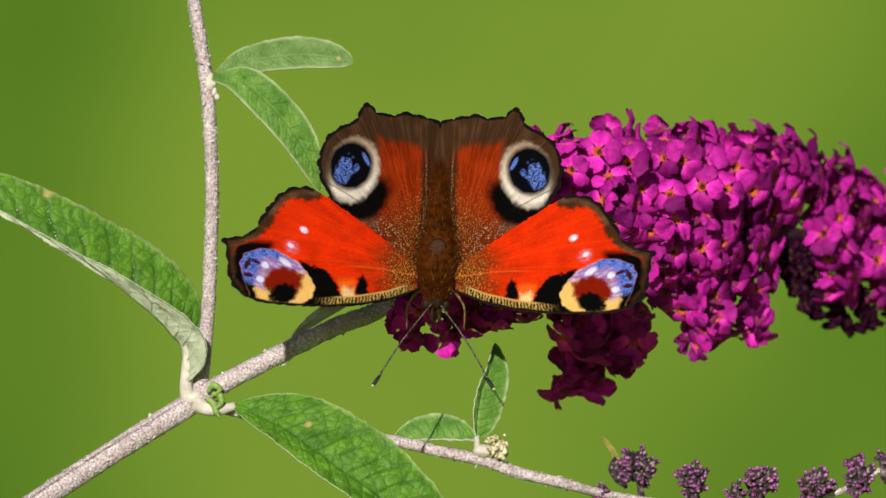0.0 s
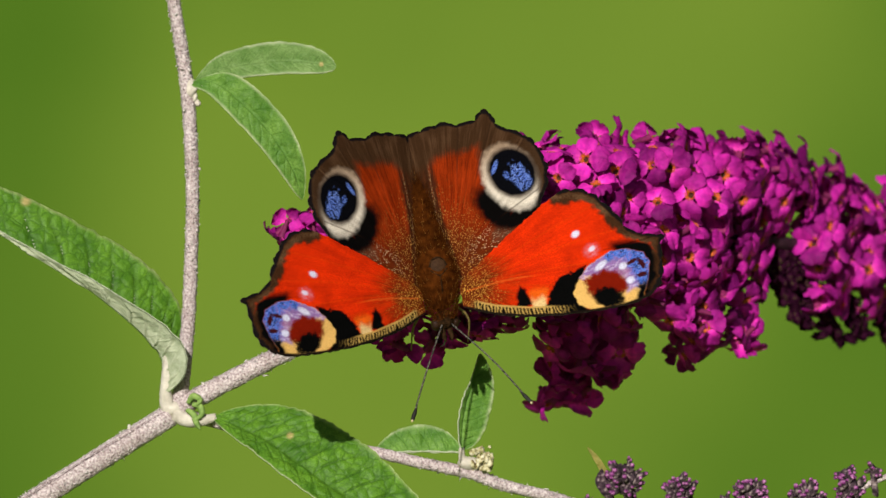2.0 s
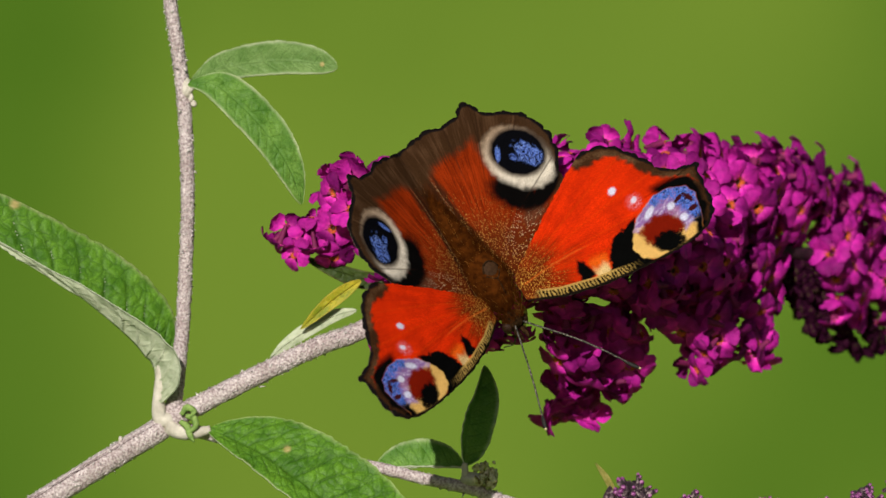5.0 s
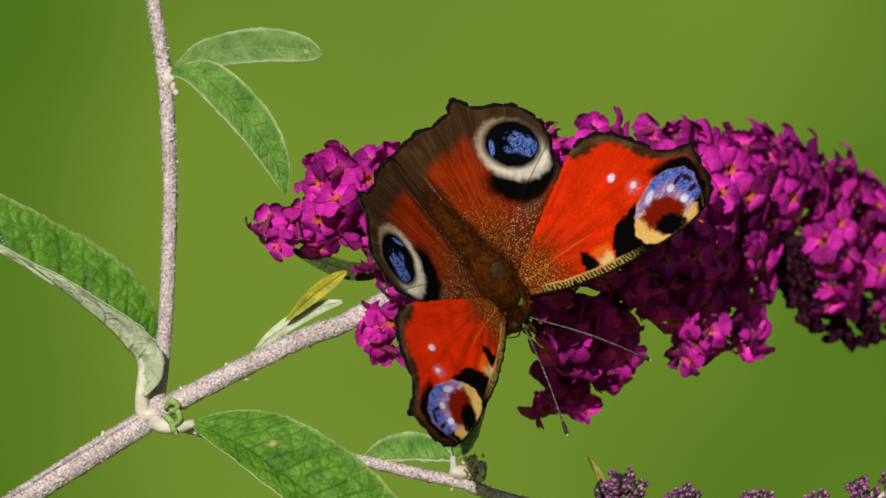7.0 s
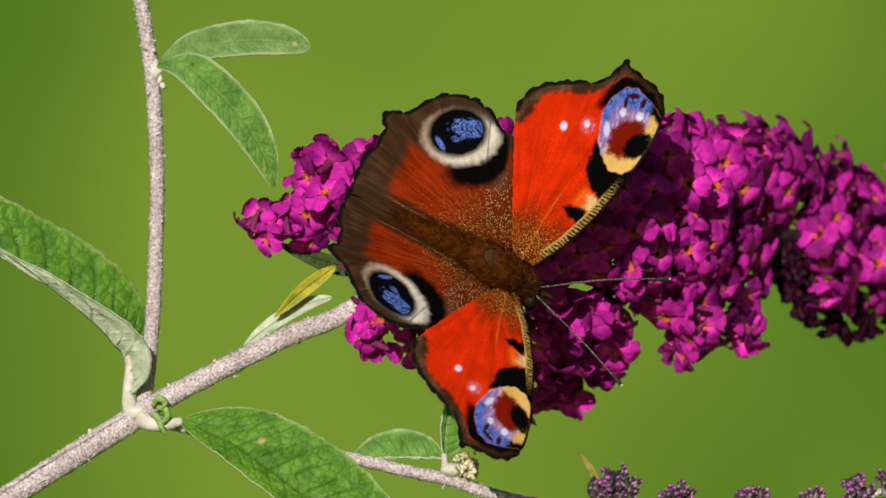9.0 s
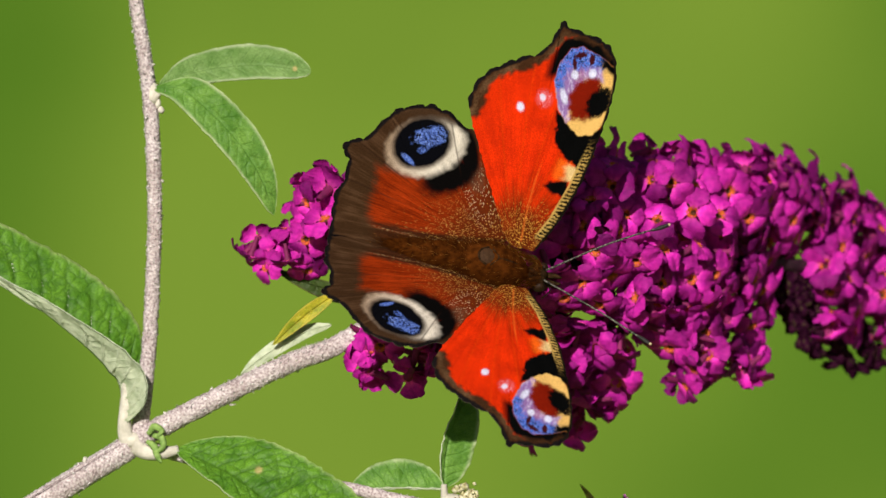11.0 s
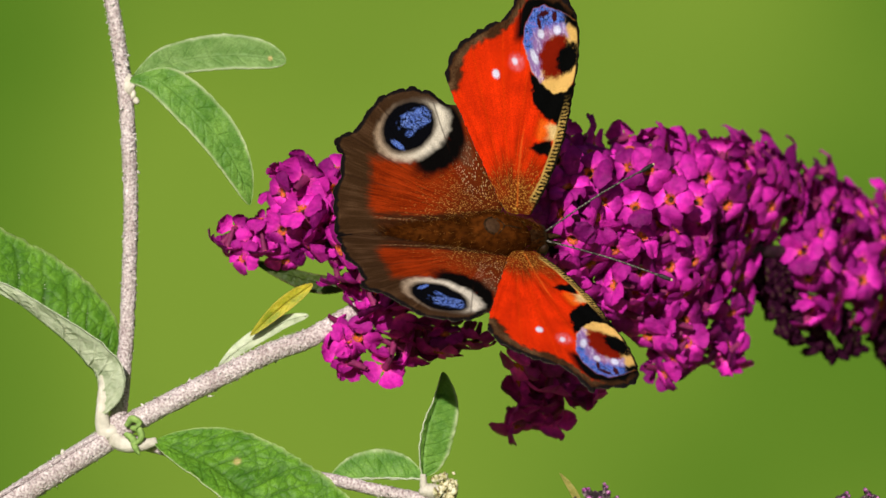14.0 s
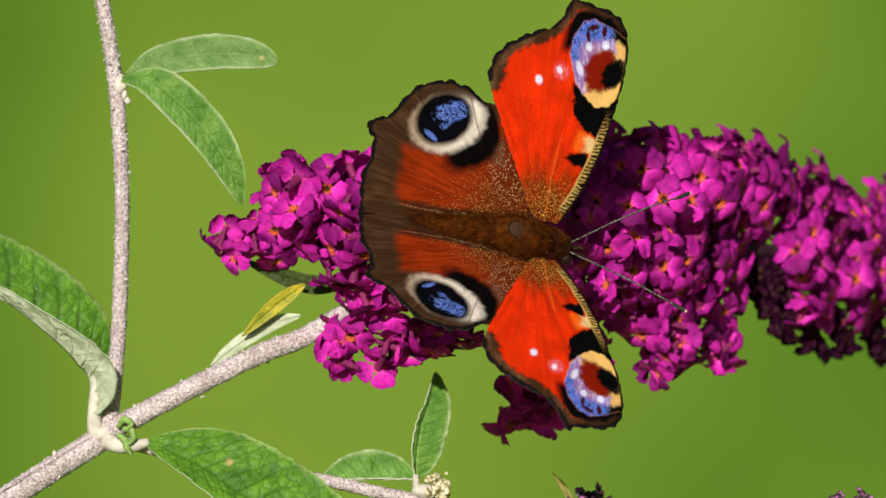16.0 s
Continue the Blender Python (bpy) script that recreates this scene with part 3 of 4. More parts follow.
# lobes of the flower spike: centre right, down, nearer; half sizes (grid units)
LOBES = (
    (538, 398, 0, 40, 34, 40), (580, 390, 0, 52, 48, 50), (656, 344, 0, 86, 82, 82), (768, 370, 0, 122, 128, 125), (900, 376, 0, 125, 152, 140), (975, 374, 0, 110, 160, 140),
    (1060, 366, 0, 145, 160, 148), (1140, 364, 0, 120, 158, 150), (1210, 366, 0, 125, 160, 150), (1265, 380, 0, 86, 178, 145), (1308, 384, 0, 66, 170, 138), (1345, 306, 0, 60, 84, 95), (1395, 302, 0, 84, 76, 100), (1490, 392, -20, 66, 130, 110),
    (1570, 420, -20, 100, 132, 115), (1680, 440, -20, 90, 110, 95),
    (1244, 545, 45, 52, 72, 60), (1318, 560, 25, 34, 48, 46), (1220, 600, 30, 24, 22, 26), (1030, 572, -30, 66, 42, 46), (1088, 622, -80, 42, 32, 36), (1010, 636, -130, 36, 30, 34), (1000, 688, -170, 28, 16, 22), (964, 704, -170, 8, 10, 10), (1040, 676, -150, 20, 16, 20), (1095, 530, 0, 48, 40, 50), (1165, 512, 20, 26, 22, 30), (1040, 625, -70, 32, 28, 30), (1035, 516, 10, 66, 34, 50), (1112, 576, -50, 36, 42, 38), (1490, 505, -10, 50, 36, 46),
    (708, 542, 20, 32, 40, 32), (788, 574, 20, 34, 34, 28), (712, 588, 20, 12, 10, 12), (865, 550, 10, 60, 32, 40), (770, 490, 15, 90, 44, 50), (1150, 468, 50, 72, 48, 70))


def recede(a, b, w):
    """The spike leans away from the viewer towards its foot."""
    return spot(a, b, w - 0.80 * max(0.0, a - 1000) - 0.00060 * max(0.0, a - 1000) ** 2)


def flower_spike():
    spike = part("flower_spike", mesh_of("flower_spike", *tube([spot(520, 400), spot(700, 400), recede(1000, 400, 0), recede(1400, 410, -20), recede(1680, 440, -20)], [0.5 * MM, 0.9 * MM, 1.1 * MM, 1.0 * MM, 0.5 * MM], 10, 60, 0.1, 70), (calyx,)), bush, "dense magenta flower spike with orange throats")
    rng = np.random.default_rng(11)
    kinds = [floret_mesh(100 + i) for i in range(16)]
    data = [mesh_of("floret", v, f, (petal, throat, tube_skin, throat_shade), ix, c) for v, f, ix, c in kinds]
    spots = []
    for inner in (0, 1):
        gap = 49 if inner == 0 else 44
        f = 1.0 if inner == 0 else 0.68
        kept = []
        for L in LOBES:
            area = int(0.012 * (L[3] + L[4]) * (L[3] + L[5])) + 60
            for _ in range(area * 3):
                d = rng.normal(size=3)
                d /= np.linalg.norm(d)
                p = np.array(L[:3]) + d * np.array(L[3:]) * f * rng.uniform(0.85, 0.95)
                if any((((p - np.array(o[:3])) / np.array(o[3:])) ** 2).sum() < (0.82 * f) ** 2 for o in LOBES if o is not L):
                    continue
                if kept and (((np.array([k[0] for k in kept]) - p) ** 2).sum(1) < (gap * rng.uniform(0.85, 1.1)) ** 2).any():
                    continue
                nrm = d / np.array(L[3:])
                nrm /= np.linalg.norm(nrm)
                kept.append((p, nrm))
        spots += [(p, nrm, inner) for p, nrm in kept]
    # outer flowers towards the viewer's side are single pieces, the rest one mass
    order = sorted(range(len(spots)), key=lambda i: spots[i][2] * 1000 - spots[i][1][2] * 100 - spots[i][0][2] * 0.2)
    rest_v, rest_f, rest_i, rest_c = [], [], [], []
    for rank, i in enumerate(order):
        p, nrm, inner = spots[i]
        way = Vector((nrm[0], -nrm[2], -nrm[1])) + Vector(rng.normal(size=3)) * 0.72 + Vector((2.1 * step(1320, 1440, p[0]), -0.10, -0.40))
        outward = Vector((nrm[0], -nrm[2], -nrm[1]))
        if way.normalized().dot(outward) < 0.35:
            way = way.normalized() + outward * 0.9
        turn = way.to_track_quat("Z", "Y").to_matrix().to_4x4() @ Matrix.Rotation(rng.uniform(0, 6.28), 4, "Z")
        size = rng.uniform(0.88, 1.14) * (0.8 if p[0] < 600 else 1.0)
        m = Matrix.Translation(recede(*p)) @ turn @ Matrix.Scale(size, 4)
        k = int(rng.integers(len(kinds)))
        if rank < 300:
            ob = part("floret", data[k], spike)
            ob.matrix_basis = m
        else:
            v, f, ix, c = kinds[k]
            o = len(rest_v)
            a = np.array(m)
            rest_v += list(v @ a[:3, :3].T + a[:3, 3])
            rest_f += [tuple(x + o for x in q) for q in f]
            rest_i += ix
            rest_c += list(c)
    part("floret_mass", mesh_of("floret_mass", rest_v, rest_f, (petal, throat, tube_skin, throat_shade), rest_i, np.array(rest_c)), spike, "", "stuff")
    # spent stalks and withered calyces below; in the hollow they stand for shade
    for k, way in enumerate((((1372, 385, -60), (1402, 415, -45), (1436, 440, -45)), ((1370, 425, -60), (1405, 455, -50), (1440, 475, -50)), ((1366, 455, -60), (1396, 480, -50), (1436, 500, -50)), ((1370, 400, -40), (1400, 430, -20), (1425, 470, -10)), ((1380, 440, -45), (1430, 490, -30), (1475, 540, -30), (1500, 588, -30)), ((1385, 470, -40), (1415, 515, -20), (1438, 560, -20)), ((1490, 500, -40), (1522, 540, -40), (1540, 572, -40)), ((1560, 500, -50), (1580, 545, -50), (1592, 585, -50)))):
        a, c = Vector(way[-2]), Vector(way[-1])
        pieces = [tube([recede(*w) for w in way], [0.95 * MM] * (len(way) - 1) + [0.6 * MM], 9, 20, 0.12, 300 + k)]
        for q in range(40):
            s = rng.uniform(0.1, 1.0) * (len(way) - 1)
            i0 = min(int(s), len(way) - 2)
            w = Vector(way[i0]).lerp(Vector(way[i0 + 1]), s - i0) + Vector(rng.normal(size=3)) * 7
            pieces.append(ball(recede(*w), (0.6 * MM, 0.6 * MM, rng.uniform(0.7, 1.4) * MM), 6, 8, 0.15, 400 + q, Matrix.Rotation(rng.uniform(0, 3), 3, "Y")))
        part("stalk_shade_filler", mesh_of("stalk_shade_filler", *joined(pieces), (withered,)), spike, "dark withered side stalk with spent calyces, partly painting the hollow's shade")
    print("florets", len(spots))


def bud_mesh(seed):
    """A closed flower bud: a dark grey calyx with a blunt purple tip."""
    rng = np.random.default_rng(seed)
    long, fat = rng.uniform(0.55, 0.85), rng.uniform(0.36, 0.46)
    v1, f1 = ball((0, 0, 0), (fat * MM, fat * MM, long * MM), 6, 9, 0.08, seed)
    v2, f2 = ball((0, 0, (long - 0.08) * MM), (fat * 0.72 * MM, fat * 0.72 * MM, 0.30 * MM), 5, 9, 0.06, seed + 1)
    return mesh_of("bud", *joined([(v1, f1), (v2, f2)]), (bud_skin, bud_tip), [0] * len(f1) + [1] * len(f2))


def bud_heads():
    kinds = [bud_mesh(900 + 2 * k) for k in range(6)]
    rng = np.random.default_rng(9)
    for x, y, rx, ry, n in ((1120, 826, 34, 38, 46), (1054, 872, 20, 16, 18), (1219, 850, 30, 36, 42), (1335, 852, 34, 32, 42), (1296, 872, 16, 22, 14), (1440, 858, 34, 32, 40), (1516, 846, 26, 38, 36), (1510, 815, 16, 14, 12), (1556, 808, 12, 8, 8)):
        w = -14
        holder = part("bud_head", mesh_of("bud_head", *joined([ball(spot(x, y, w), (rx * 0.66 * GRID * MM, rx * 0.66 * GRID * MM, ry * 0.66 * GRID * MM), 8, 12, 0.16, 90 + n), tube([spot(x, y, w), spot(x + 4, (y + 885) / 2, -20), spot(x + 8, 888 if x < 1500 else 850, -22)], [0.45 * MM] * 3, 7, 6, 0.05, 91)]), (bud_skin,)), bush, "round head of closed dull purple flower buds")
        for _ in range(n):
            d = rng.normal(size=3)
            d /= np.linalg.norm(d)
            d[2] = abs(d[2]) if rng.random() < 0.8 else d[2]
            out = 0.80 * rng.uniform(0.80, 1.15)
            ob = part("bud", kinds[int(rng.integers(6))], holder)
            ob.matrix_basis = Matrix.Translation(spot(x + d[0] * rx * out, y + d[1] * ry * out, w + d[2] * rx * out)) @ (Vector((d[0], -d[2], -d[1])) + Vector((0, 0, 0.35)) + Vector(rng.normal(size=3)) * 0.3).to_track_quat("Z", "Y").to_matrix().to_4x4() @ Matrix.Scale(rng.uniform(0.7, 1.2), 4)


# ---- the butterfly ----
butterfly = tagged(new("butterfly"), "peacock butterfly with rust-red wings and blue eyespots on the flower", "butterfly")
HINGE, FORE = 2.2, 3.0   # millimetres from the midline, and ahead of the thorax's middle


def chart(u, v):
    """From the wing chart (u outwards, v towards the head) to millimetres on the flat wing."""
    return -0.109 + 0.05322 * u + 0.0015 * v, -0.195 + 0.00585 * u + 0.0520 * v


def blob(u, v, cu, cv, ru, rv, turn=0.0):
    c, s = math.cos(radians(turn)), math.sin(radians(turn))
    x, y = u - cu, v - cv
    return np.hypot((x * c + y * s) / ru, (-x * s + y * c) / rv)


def inside(u, v, corners):
    """Signed distance to a polygon, negative inside."""
    p = np.c_[u, v]
    d, sign = np.full(len(p), 1e9), np.ones(len(p))
    for i in range(len(corners)):
        a, b = np.array(corners[i], float), np.array(corners[i - 1], float)
        e, w = b - a, p - a
        t = np.clip(w @ e / (e @ e), 0, 1)
        d = np.minimum(d, np.hypot(*(w - t[:, None] * e).T))
        c1, c2, c3 = p[:, 1] >= a[1], p[:, 1] < b[1], e[0] * w[:, 1] > e[1] * w[:, 0]
        flip = (c1 & c2 & c3) | (~c1 & ~c2 & ~c3)
        sign = np.where(flip, -sign, sign)
    return sign * d


def along(u, v, line):
    """Distance to an open line, and how far along it the nearest place is (0..1)."""
    p, line = np.c_[u, v], np.array(line, float)
    best, where = np.full(len(p), 1e9), np.zeros(len(p))
    for i in range(len(line) - 1):
        e, w = line[i + 1] - line[i], p - line[i]
        t = np.clip(w @ e / (e @ e), 0, 1)
        d = np.hypot(*(w - t[:, None] * e).T)
        where = np.where(d < best, (i + t) / (len(line) - 1), where)
        best = np.minimum(best, d)
    return best, where


def over(base, colour, mask):
    return base * (1 - mask[:, None]) + np.array(colour) * mask[:, None]


FORE_COSTA = ((46, 102), (118, 132), (200, 151), (280, 160), (360, 162), (430, 160), (480, 150), (515, 131))
FORE_MARGIN = ((515, 131), (538, 102), (547, 60), (551, 25), (563, -2), (545, -8), (516, -15), (486, -35), (468, -70), (453, -95), (433, -125), (403, -148), (368, -157), (343, -153))
FORE_BACK = ((298, -128), (218, -78), (138, -25), (78, 15), (48, 45))
HIND_MARGIN = ((-6, -330), (3, -361), (35, -371), (68, -377), (100, -382), (138, -372), (175, -376), (190, -386), (204, -397), (221, -391), (231, -366), (238, -352), (268, -335), (303, -312), (318, -290), (330, -250), (333, -225), (323, -185), (298, -140))
HIND_REST = ((285, -88), (215, -42), (135, 8), (68, 34), (34, 0), (14, -60), (0, -140), (-6, -240))


def fore_pattern(u, v):
    rng = np.random.default_rng(31)
    grain = rng.normal(size=len(u))
    n1, n2, n3 = cloud(u, v, 30, 1), cloud(u, v, 9, 2), cloud(u, v, 3, 3)
    dm, wm = along(u, v, FORE_MARGIN)
    dc, wc = along(u, v, FORE_COSTA)
    db = np.hypot(u - 55, v - 55)
    ang = np.degrees(np.arctan2(v - 50, u - 55))
    ray = cloud(ang * 5, db * 0.05, 4, 9)
    col = np.tile(np.array((0.70, 0.028, 0.002)), (len(u), 1)) * (1 + 0.14 * n1 + 0.10 * ray + 0.05 * n2)[:, None]
    col = over(col, (0.82, 0.075, 0.004), step(75, 25, dc) * step(0.22, 0.40, wc) * 0.8)
    # fine veins from the root
    for a0 in (-27, -16, -5, 6, 15):
        col = over(col, (0.74, 0.060, 0.006), 0.35 * np.exp(-((ang - a0 - 0.01 * db) * db / 57 / 1.6) ** 2) * step(60, 130, db))
    # root: brown with golden scales
    root = step(165, 30, db + 18 * n1 + 24 * ray)
    col = over(col, (0.075, 0.022, 0.005), root * 0.9)
    col = over(col, (0.62, 0.32, 0.055), root * (0.2 * n3 + grain > 1.10 + 0.7 * step(50, 110, db)))
    # a thin pale vein along the root
    dv, _ = along(u, v, ((63, 62), (110, 55), (151, 51), (205, 49), (254, 51)))
    col = over(col, (0.80, 0.15, 0.02), step(3.5, 0.8, dv) * 0.4 * step(262, 200, u))
    # pale bar and black marks on the fore edge
    pale = step(5, -5, inside(u, v, ((207, 160), (214, 118), (212, 90), (226, 74), (262, 82), (252, 110), (246, 160))) + 4 * n2)
    col = over(col, (0.78, 0.11, 0.008), pale * step(72, 96, v))
    col = over(col, (0.84, 0.58, 0.26), pale * step(98, 124, v + 6 * n2))
    black = (0.003, 0.003, 0.003)
    col = over(col, black, step(3, -3, inside(u, v, ((364, 46), (330, 56), (296, 65), (272, 88), (246, 128), (238, 165), (345, 172), (332, 118))) + 5 * n2))
    col = over(col, black, step(5, -4, inside(u, v, ((177, 124), (186, 82), (195, 67), (205, 84), (212, 122), (198, 128))) + 3 * n2))
    # eyespot at the tip
    eye = inside(u, v, ((317, 112), (326, 142), (366, 170), (436, 170), (478, 156), (502, 106), (518, 58), (508, 34), (468, 18), (424, 21), (366, 51), (334, 84))) + 2 * n2
    e = step(2.5, -2.5, eye)
    col = over(col, (0.84, 0.50, 0.15), e)
    lilac = e * np.maximum(step(94, 82, v - 0.22 * (u - 400) * (u < 400) + 7 * n2 + 3 * grain), step(438, 456, u + 5 * n2) * step(126, 112, v + 0.5 * (u - 440) - 14))
    col = over(col, (0.31, 0.17, 0.43), lilac)
    slant = cloud(0.5 * u + v, 0.25 * (u - v), 5, 12)
    col = over(col, (0.62, 0.50, 0.74), lilac * np.clip(0.9 * slant + 0.4 * n3 + 0.02, 0, 1))
    col = over(col, (0.34, 0.10, 0.20), lilac * step(20, 8, np.abs(v - 76 + 0.35 * (u - 440)) + 5 * n2) * step(420, 440, u) * 0.5)
    rimward = np.maximum(step(456, 478, u - 0.15 * (v - 60) + 8 * n2), step(46, 34, v + 6 * n2) * step(404, 420, u))
    blue = e * rimward * step(132, 112, v)
    col = over(col, (0.07, 0.17, 0.70), blue * (grain * 0.4 + n3 * 0.5 > -0.35))
    col = over(col, (0.004, 0.004, 0.010), blue * (grain * 0.5 + n2 * 0.6 < -0.32))
    col = over(col, (0.28, 0.36, 0.85), blue * (grain * 0.5 + n3 * 0.6 > 0.75) * 0.8)
    for cu, cv, ru, rv in ((476, 52, 17, 5), (492, 88, 14, 6), (498, 60, 8, 14)):
        col = over(col, (0.05, 0.008, 0.012), e * step(1.2, 0.7, blob(u, v, cu, cv, ru, rv, -20) + 0.25 * n3))
    # red disc with a black pupil towards the fore edge
    col = over(col, (0.20, 0.010, 0.003), step(4, -5, inside(u, v, ((352, 84), (370, 70), (404, 60), (432, 70), (448, 88), (458, 108), (446, 124), (424, 138), (368, 140), (354, 114))) + 3 * n2 + 3 * grain))
    col = over(col, black, step(1.12, 0.84, blob(u, v, 400, 134, 38, 27, 6) + 0.16 * n2 + 0.07 * grain))
    col = over(col, black, e * step(466, 478, u + 0.5 * (v - 130) + 6 * n2) * step(106, 118, v + 3 * grain))
    # black surround towards the tip and along the fore edge
    ring = step(-2, 3, eye) * step(34, 22, eye)
    col = over(col, black, ring * step(418, 446, u - 0.4 * v) * step(-20, 10, v))
    col = over(col, black, ring * step(60, 110, v))
    # white flecks
    for cu, cv, ru, rv, k in ((359, -38, 11, 8, 0.95), (389, 5, 9, 6, 0.9), (400, 51, 19, 7, 0.95), (452, 60, 11, 8, 0.95), (462, 99, 10, 9, 0.95)):
        mask = step(1.25, 0.7, blob(u, v, cu, cv, ru, rv, -32) + 0.14 * grain) * k
        col = over(col, (0.74, 0.74, 0.95), mask)
    col = over(col, (0.66, 0.55, 0.75), step(2.6, 0.8, blob(u, v, 387, 9, 11, 9, -40)) * (grain > 0.9))
    # brown outer margin, dark rim
    band = step(34, 20, dm + 6 * n2 + 5 * n1 - 12 * step(-100, -155, v) + 14 * step(-20, 70, v))
    col = over(col, (0.052, 0.021, 0.009), band)
    col = over(col, (0.15, 0.080, 0.038), band * np.clip(0.35 + 0.7 * n1 + 0.3 * n3, 0, 1) * step(7, 14, dm) * step(34, 22, dm) * step(70, -30, v))
    col = over(col, (0.010, 0.008, 0.008), step(10, 5, dm + 2.5 * n2))
    # striped fore edge
    stripe = np.sin(wc * 410 + 2.0 * n2 + 0.14 * dc) + 0.6 * n3 > 0.2
    cos_band = step(25, 20, dc + 2 * n2) * step(0.02, 0.06, wc) * step(0.50, 0.38, wc + 0.03 * n1)
    col = over(col, (0.010, 0.007, 0.004), cos_band)
    col = over(col, (0.52, 0.33, 0.09), cos_band * stripe * step(3, 6, dc))
    col = over(col, (0.58, 0.36, 0.10), step(3.5, 1.5, np.abs(dc - 23)) * step(0.03, 0.08, wc) * step(0.44, 0.34, wc) * 0.8)
    col = over(col, (0.015, 0.010, 0.008), step(7, 3, dc))
    return np.clip(0.665 * col * (1 + 0.06 * grain)[:, None], 0.002, 1)


def hind_pattern(u, v):
    rng = np.random.default_rng(32)
    grain = rng.normal(size=len(u))
    n1, n2, n3 = cloud(u, v, 34, 5), cloud(u, v, 10, 6), cloud(u, v, 3, 7)
    turn = np.degrees(np.arctan2(u - 30, -v + 40))
    streak, hair = cloud(turn * 6, v * 0.05, 5, 8), cloud(turn * 14, v * 0.12, 4, 10)
    dm, _ = along(u, v, HIND_MARGIN)
    db = np.hypot(u - 40, v + 10)
    col = np.tile(np.array((0.28, 0.027, 0.004)), (len(u), 1)) * (1 + 0.15 * n1 + 0.22 * streak + 0.28 * hair + 0.30 * cloud(turn * 34, v * 0.25, 4, 13))[:, None]
    col = over(col, (0.070, 0.018, 0.005), step(-170, -30, v + 25 * n1 + 20 * streak - 0.35 * (u - 100)) * 0.75)
    col = over(col, (0.075, 0.026, 0.010), step(60, 38, u + 5 * n1 + 6 * hair) * 0.9)
    # dark cleft beside the body: its shade is put into the wing's colour
    col = over(col, (0.028, 0.016, 0.010), step(30, 12, u + 3 * hair) * 0.8)
    fold = np.abs(u - 46 - 10 * np.sin((v + 40) * 0.012) + 2 * n2)
    col = over(col, (0.035, 0.014, 0.007), step(7, 2, np.abs(fold - 7)) * step(-330, -260, v) * 0.7)
    col = over(col, (0.42, 0.28, 0.14), step(4, 1, fold) * (grain + 0.6 * n3 > 0.95) * step(-310, -250, v))
    root = step(290, 60, db + 30 * n1) * step(18, 40, u)
    col = over(col, (0.62, 0.35, 0.085), root * (n3 * 0.5 + grain > 2.4 - 0.95 * step(240, 70, db)))
    col = over(col, (0.78, 0.66, 0.42), step(1.3, 0.5, blob(u, v, 150, -62, 80, 34, -32)) * (n3 * 0.5 + grain > 1.75))
    col = over(col, (0.13, 0.070, 0.040), step(1.15, 0.4, blob(u, v, 192, -84, 46, 24, -30)) * 0.5)
    # brown outer field
    field = step(82, 52, dm + 9 * n1 + 5 * n2 + 6 * hair - 12 * step(120, 60, u))
    field = np.maximum(field, step(158, 192, u + 5 * n2) * step(-170, -215, v))
    col = over(col, (0.052, 0.024, 0.011), field)
    col = over(col, (0.115, 0.058, 0.029), field * np.clip(0.55 * streak + 0.35 * n1 + 0.15 + 0.5 * hair, 0, 1) * 0.85)
    # eyespot
    black = step(1.4, 0.65, blob(u, v, 184, -142, 40, 64, -30) + 0.10 * n2)
    black = np.maximum(black, step(1.25, 0.75, blob(u, v, 246, -118, 62, 21, -30)))
    col = over(col, (0.004, 0.003, 0.003), black)
    ring = blob(u, v, 239, -216, 69, 88, -14) + 0.04 * n2
    r = step(1.14, 0.84, ring)
    tone = step(-320, -160, v)[:, None]
    cream = np.array((0.54, 0.38, 0.26)) * (1 - tone) + np.array((0.80, 0.71, 0.60)) * tone
    cream = cream * (1 - 0.13 * np.clip(streak + n2, -1, 1))[:, None]
    col = col * (1 - r[:, None]) + cream * r[:, None]
    col = over(col, (0.06, 0.03, 0.015), step(0.80, 1.0, ring) * step(284, 312, u) * 0.8)
    for (ua, va), (ub, vb) in (((60, -40), (226, -372)), ((60, -40), (140, -374)), ((80, -60), (300, -175)), ((70, -50), (300, -315))):
        dl, wl = along(u, v, ((ua, va), (ub, vb)))
        col = over(col, (0.03, 0.014, 0.008), step(2.6, 0.8, dl) * step(0.45, 0.7, wl) * 0.55)
    disc = blob(u, v, 246, -227, 55, 61, -20) + 0.03 * n2
    col = over(col, (0.04, 0.022, 0.015), step(1.24, 1.02, disc) * 0.8)
    col = over(col, (0.004, 0.004, 0.006), step(1.06, 0.94, disc))
    b1 = step(1.1, 0.75, blob(u, v, 262, -214, 26, 38, -14) + 0.26 * n2 + 0.15 * n3)
    b2 = step(1.1, 0.75, blob(u, v, 205, -247, 23, 6.5, 121) + 0.18 * n3)
    b3 = step(1.1, 0.75, blob(u, v, 230, -222, 8, 11, 0) + 0.3 * n3)
    shine = np.maximum(np.maximum(b1, b2), b3)
    col = over(col, (0.10, 0.19, 0.70), shine * (n3 * 0.7 + 0.5 * grain + 0.5 * cloud(0.8 * u + 0.6 * v, 0.3 * (v - u), 6, 14) > -0.08))
    col = over(col, (0.30, 0.42, 0.85), shine * (n3 * 0.6 + 0.5 * grain > 0.55) * 0.7)
    col = over(col, (0.010, 0.008, 0.008), step(10, 5, dm + 2.5 * n2))
    return np.clip(0.60 * col * (1 + 0.06 * grain)[:, None], 0.002, 1)


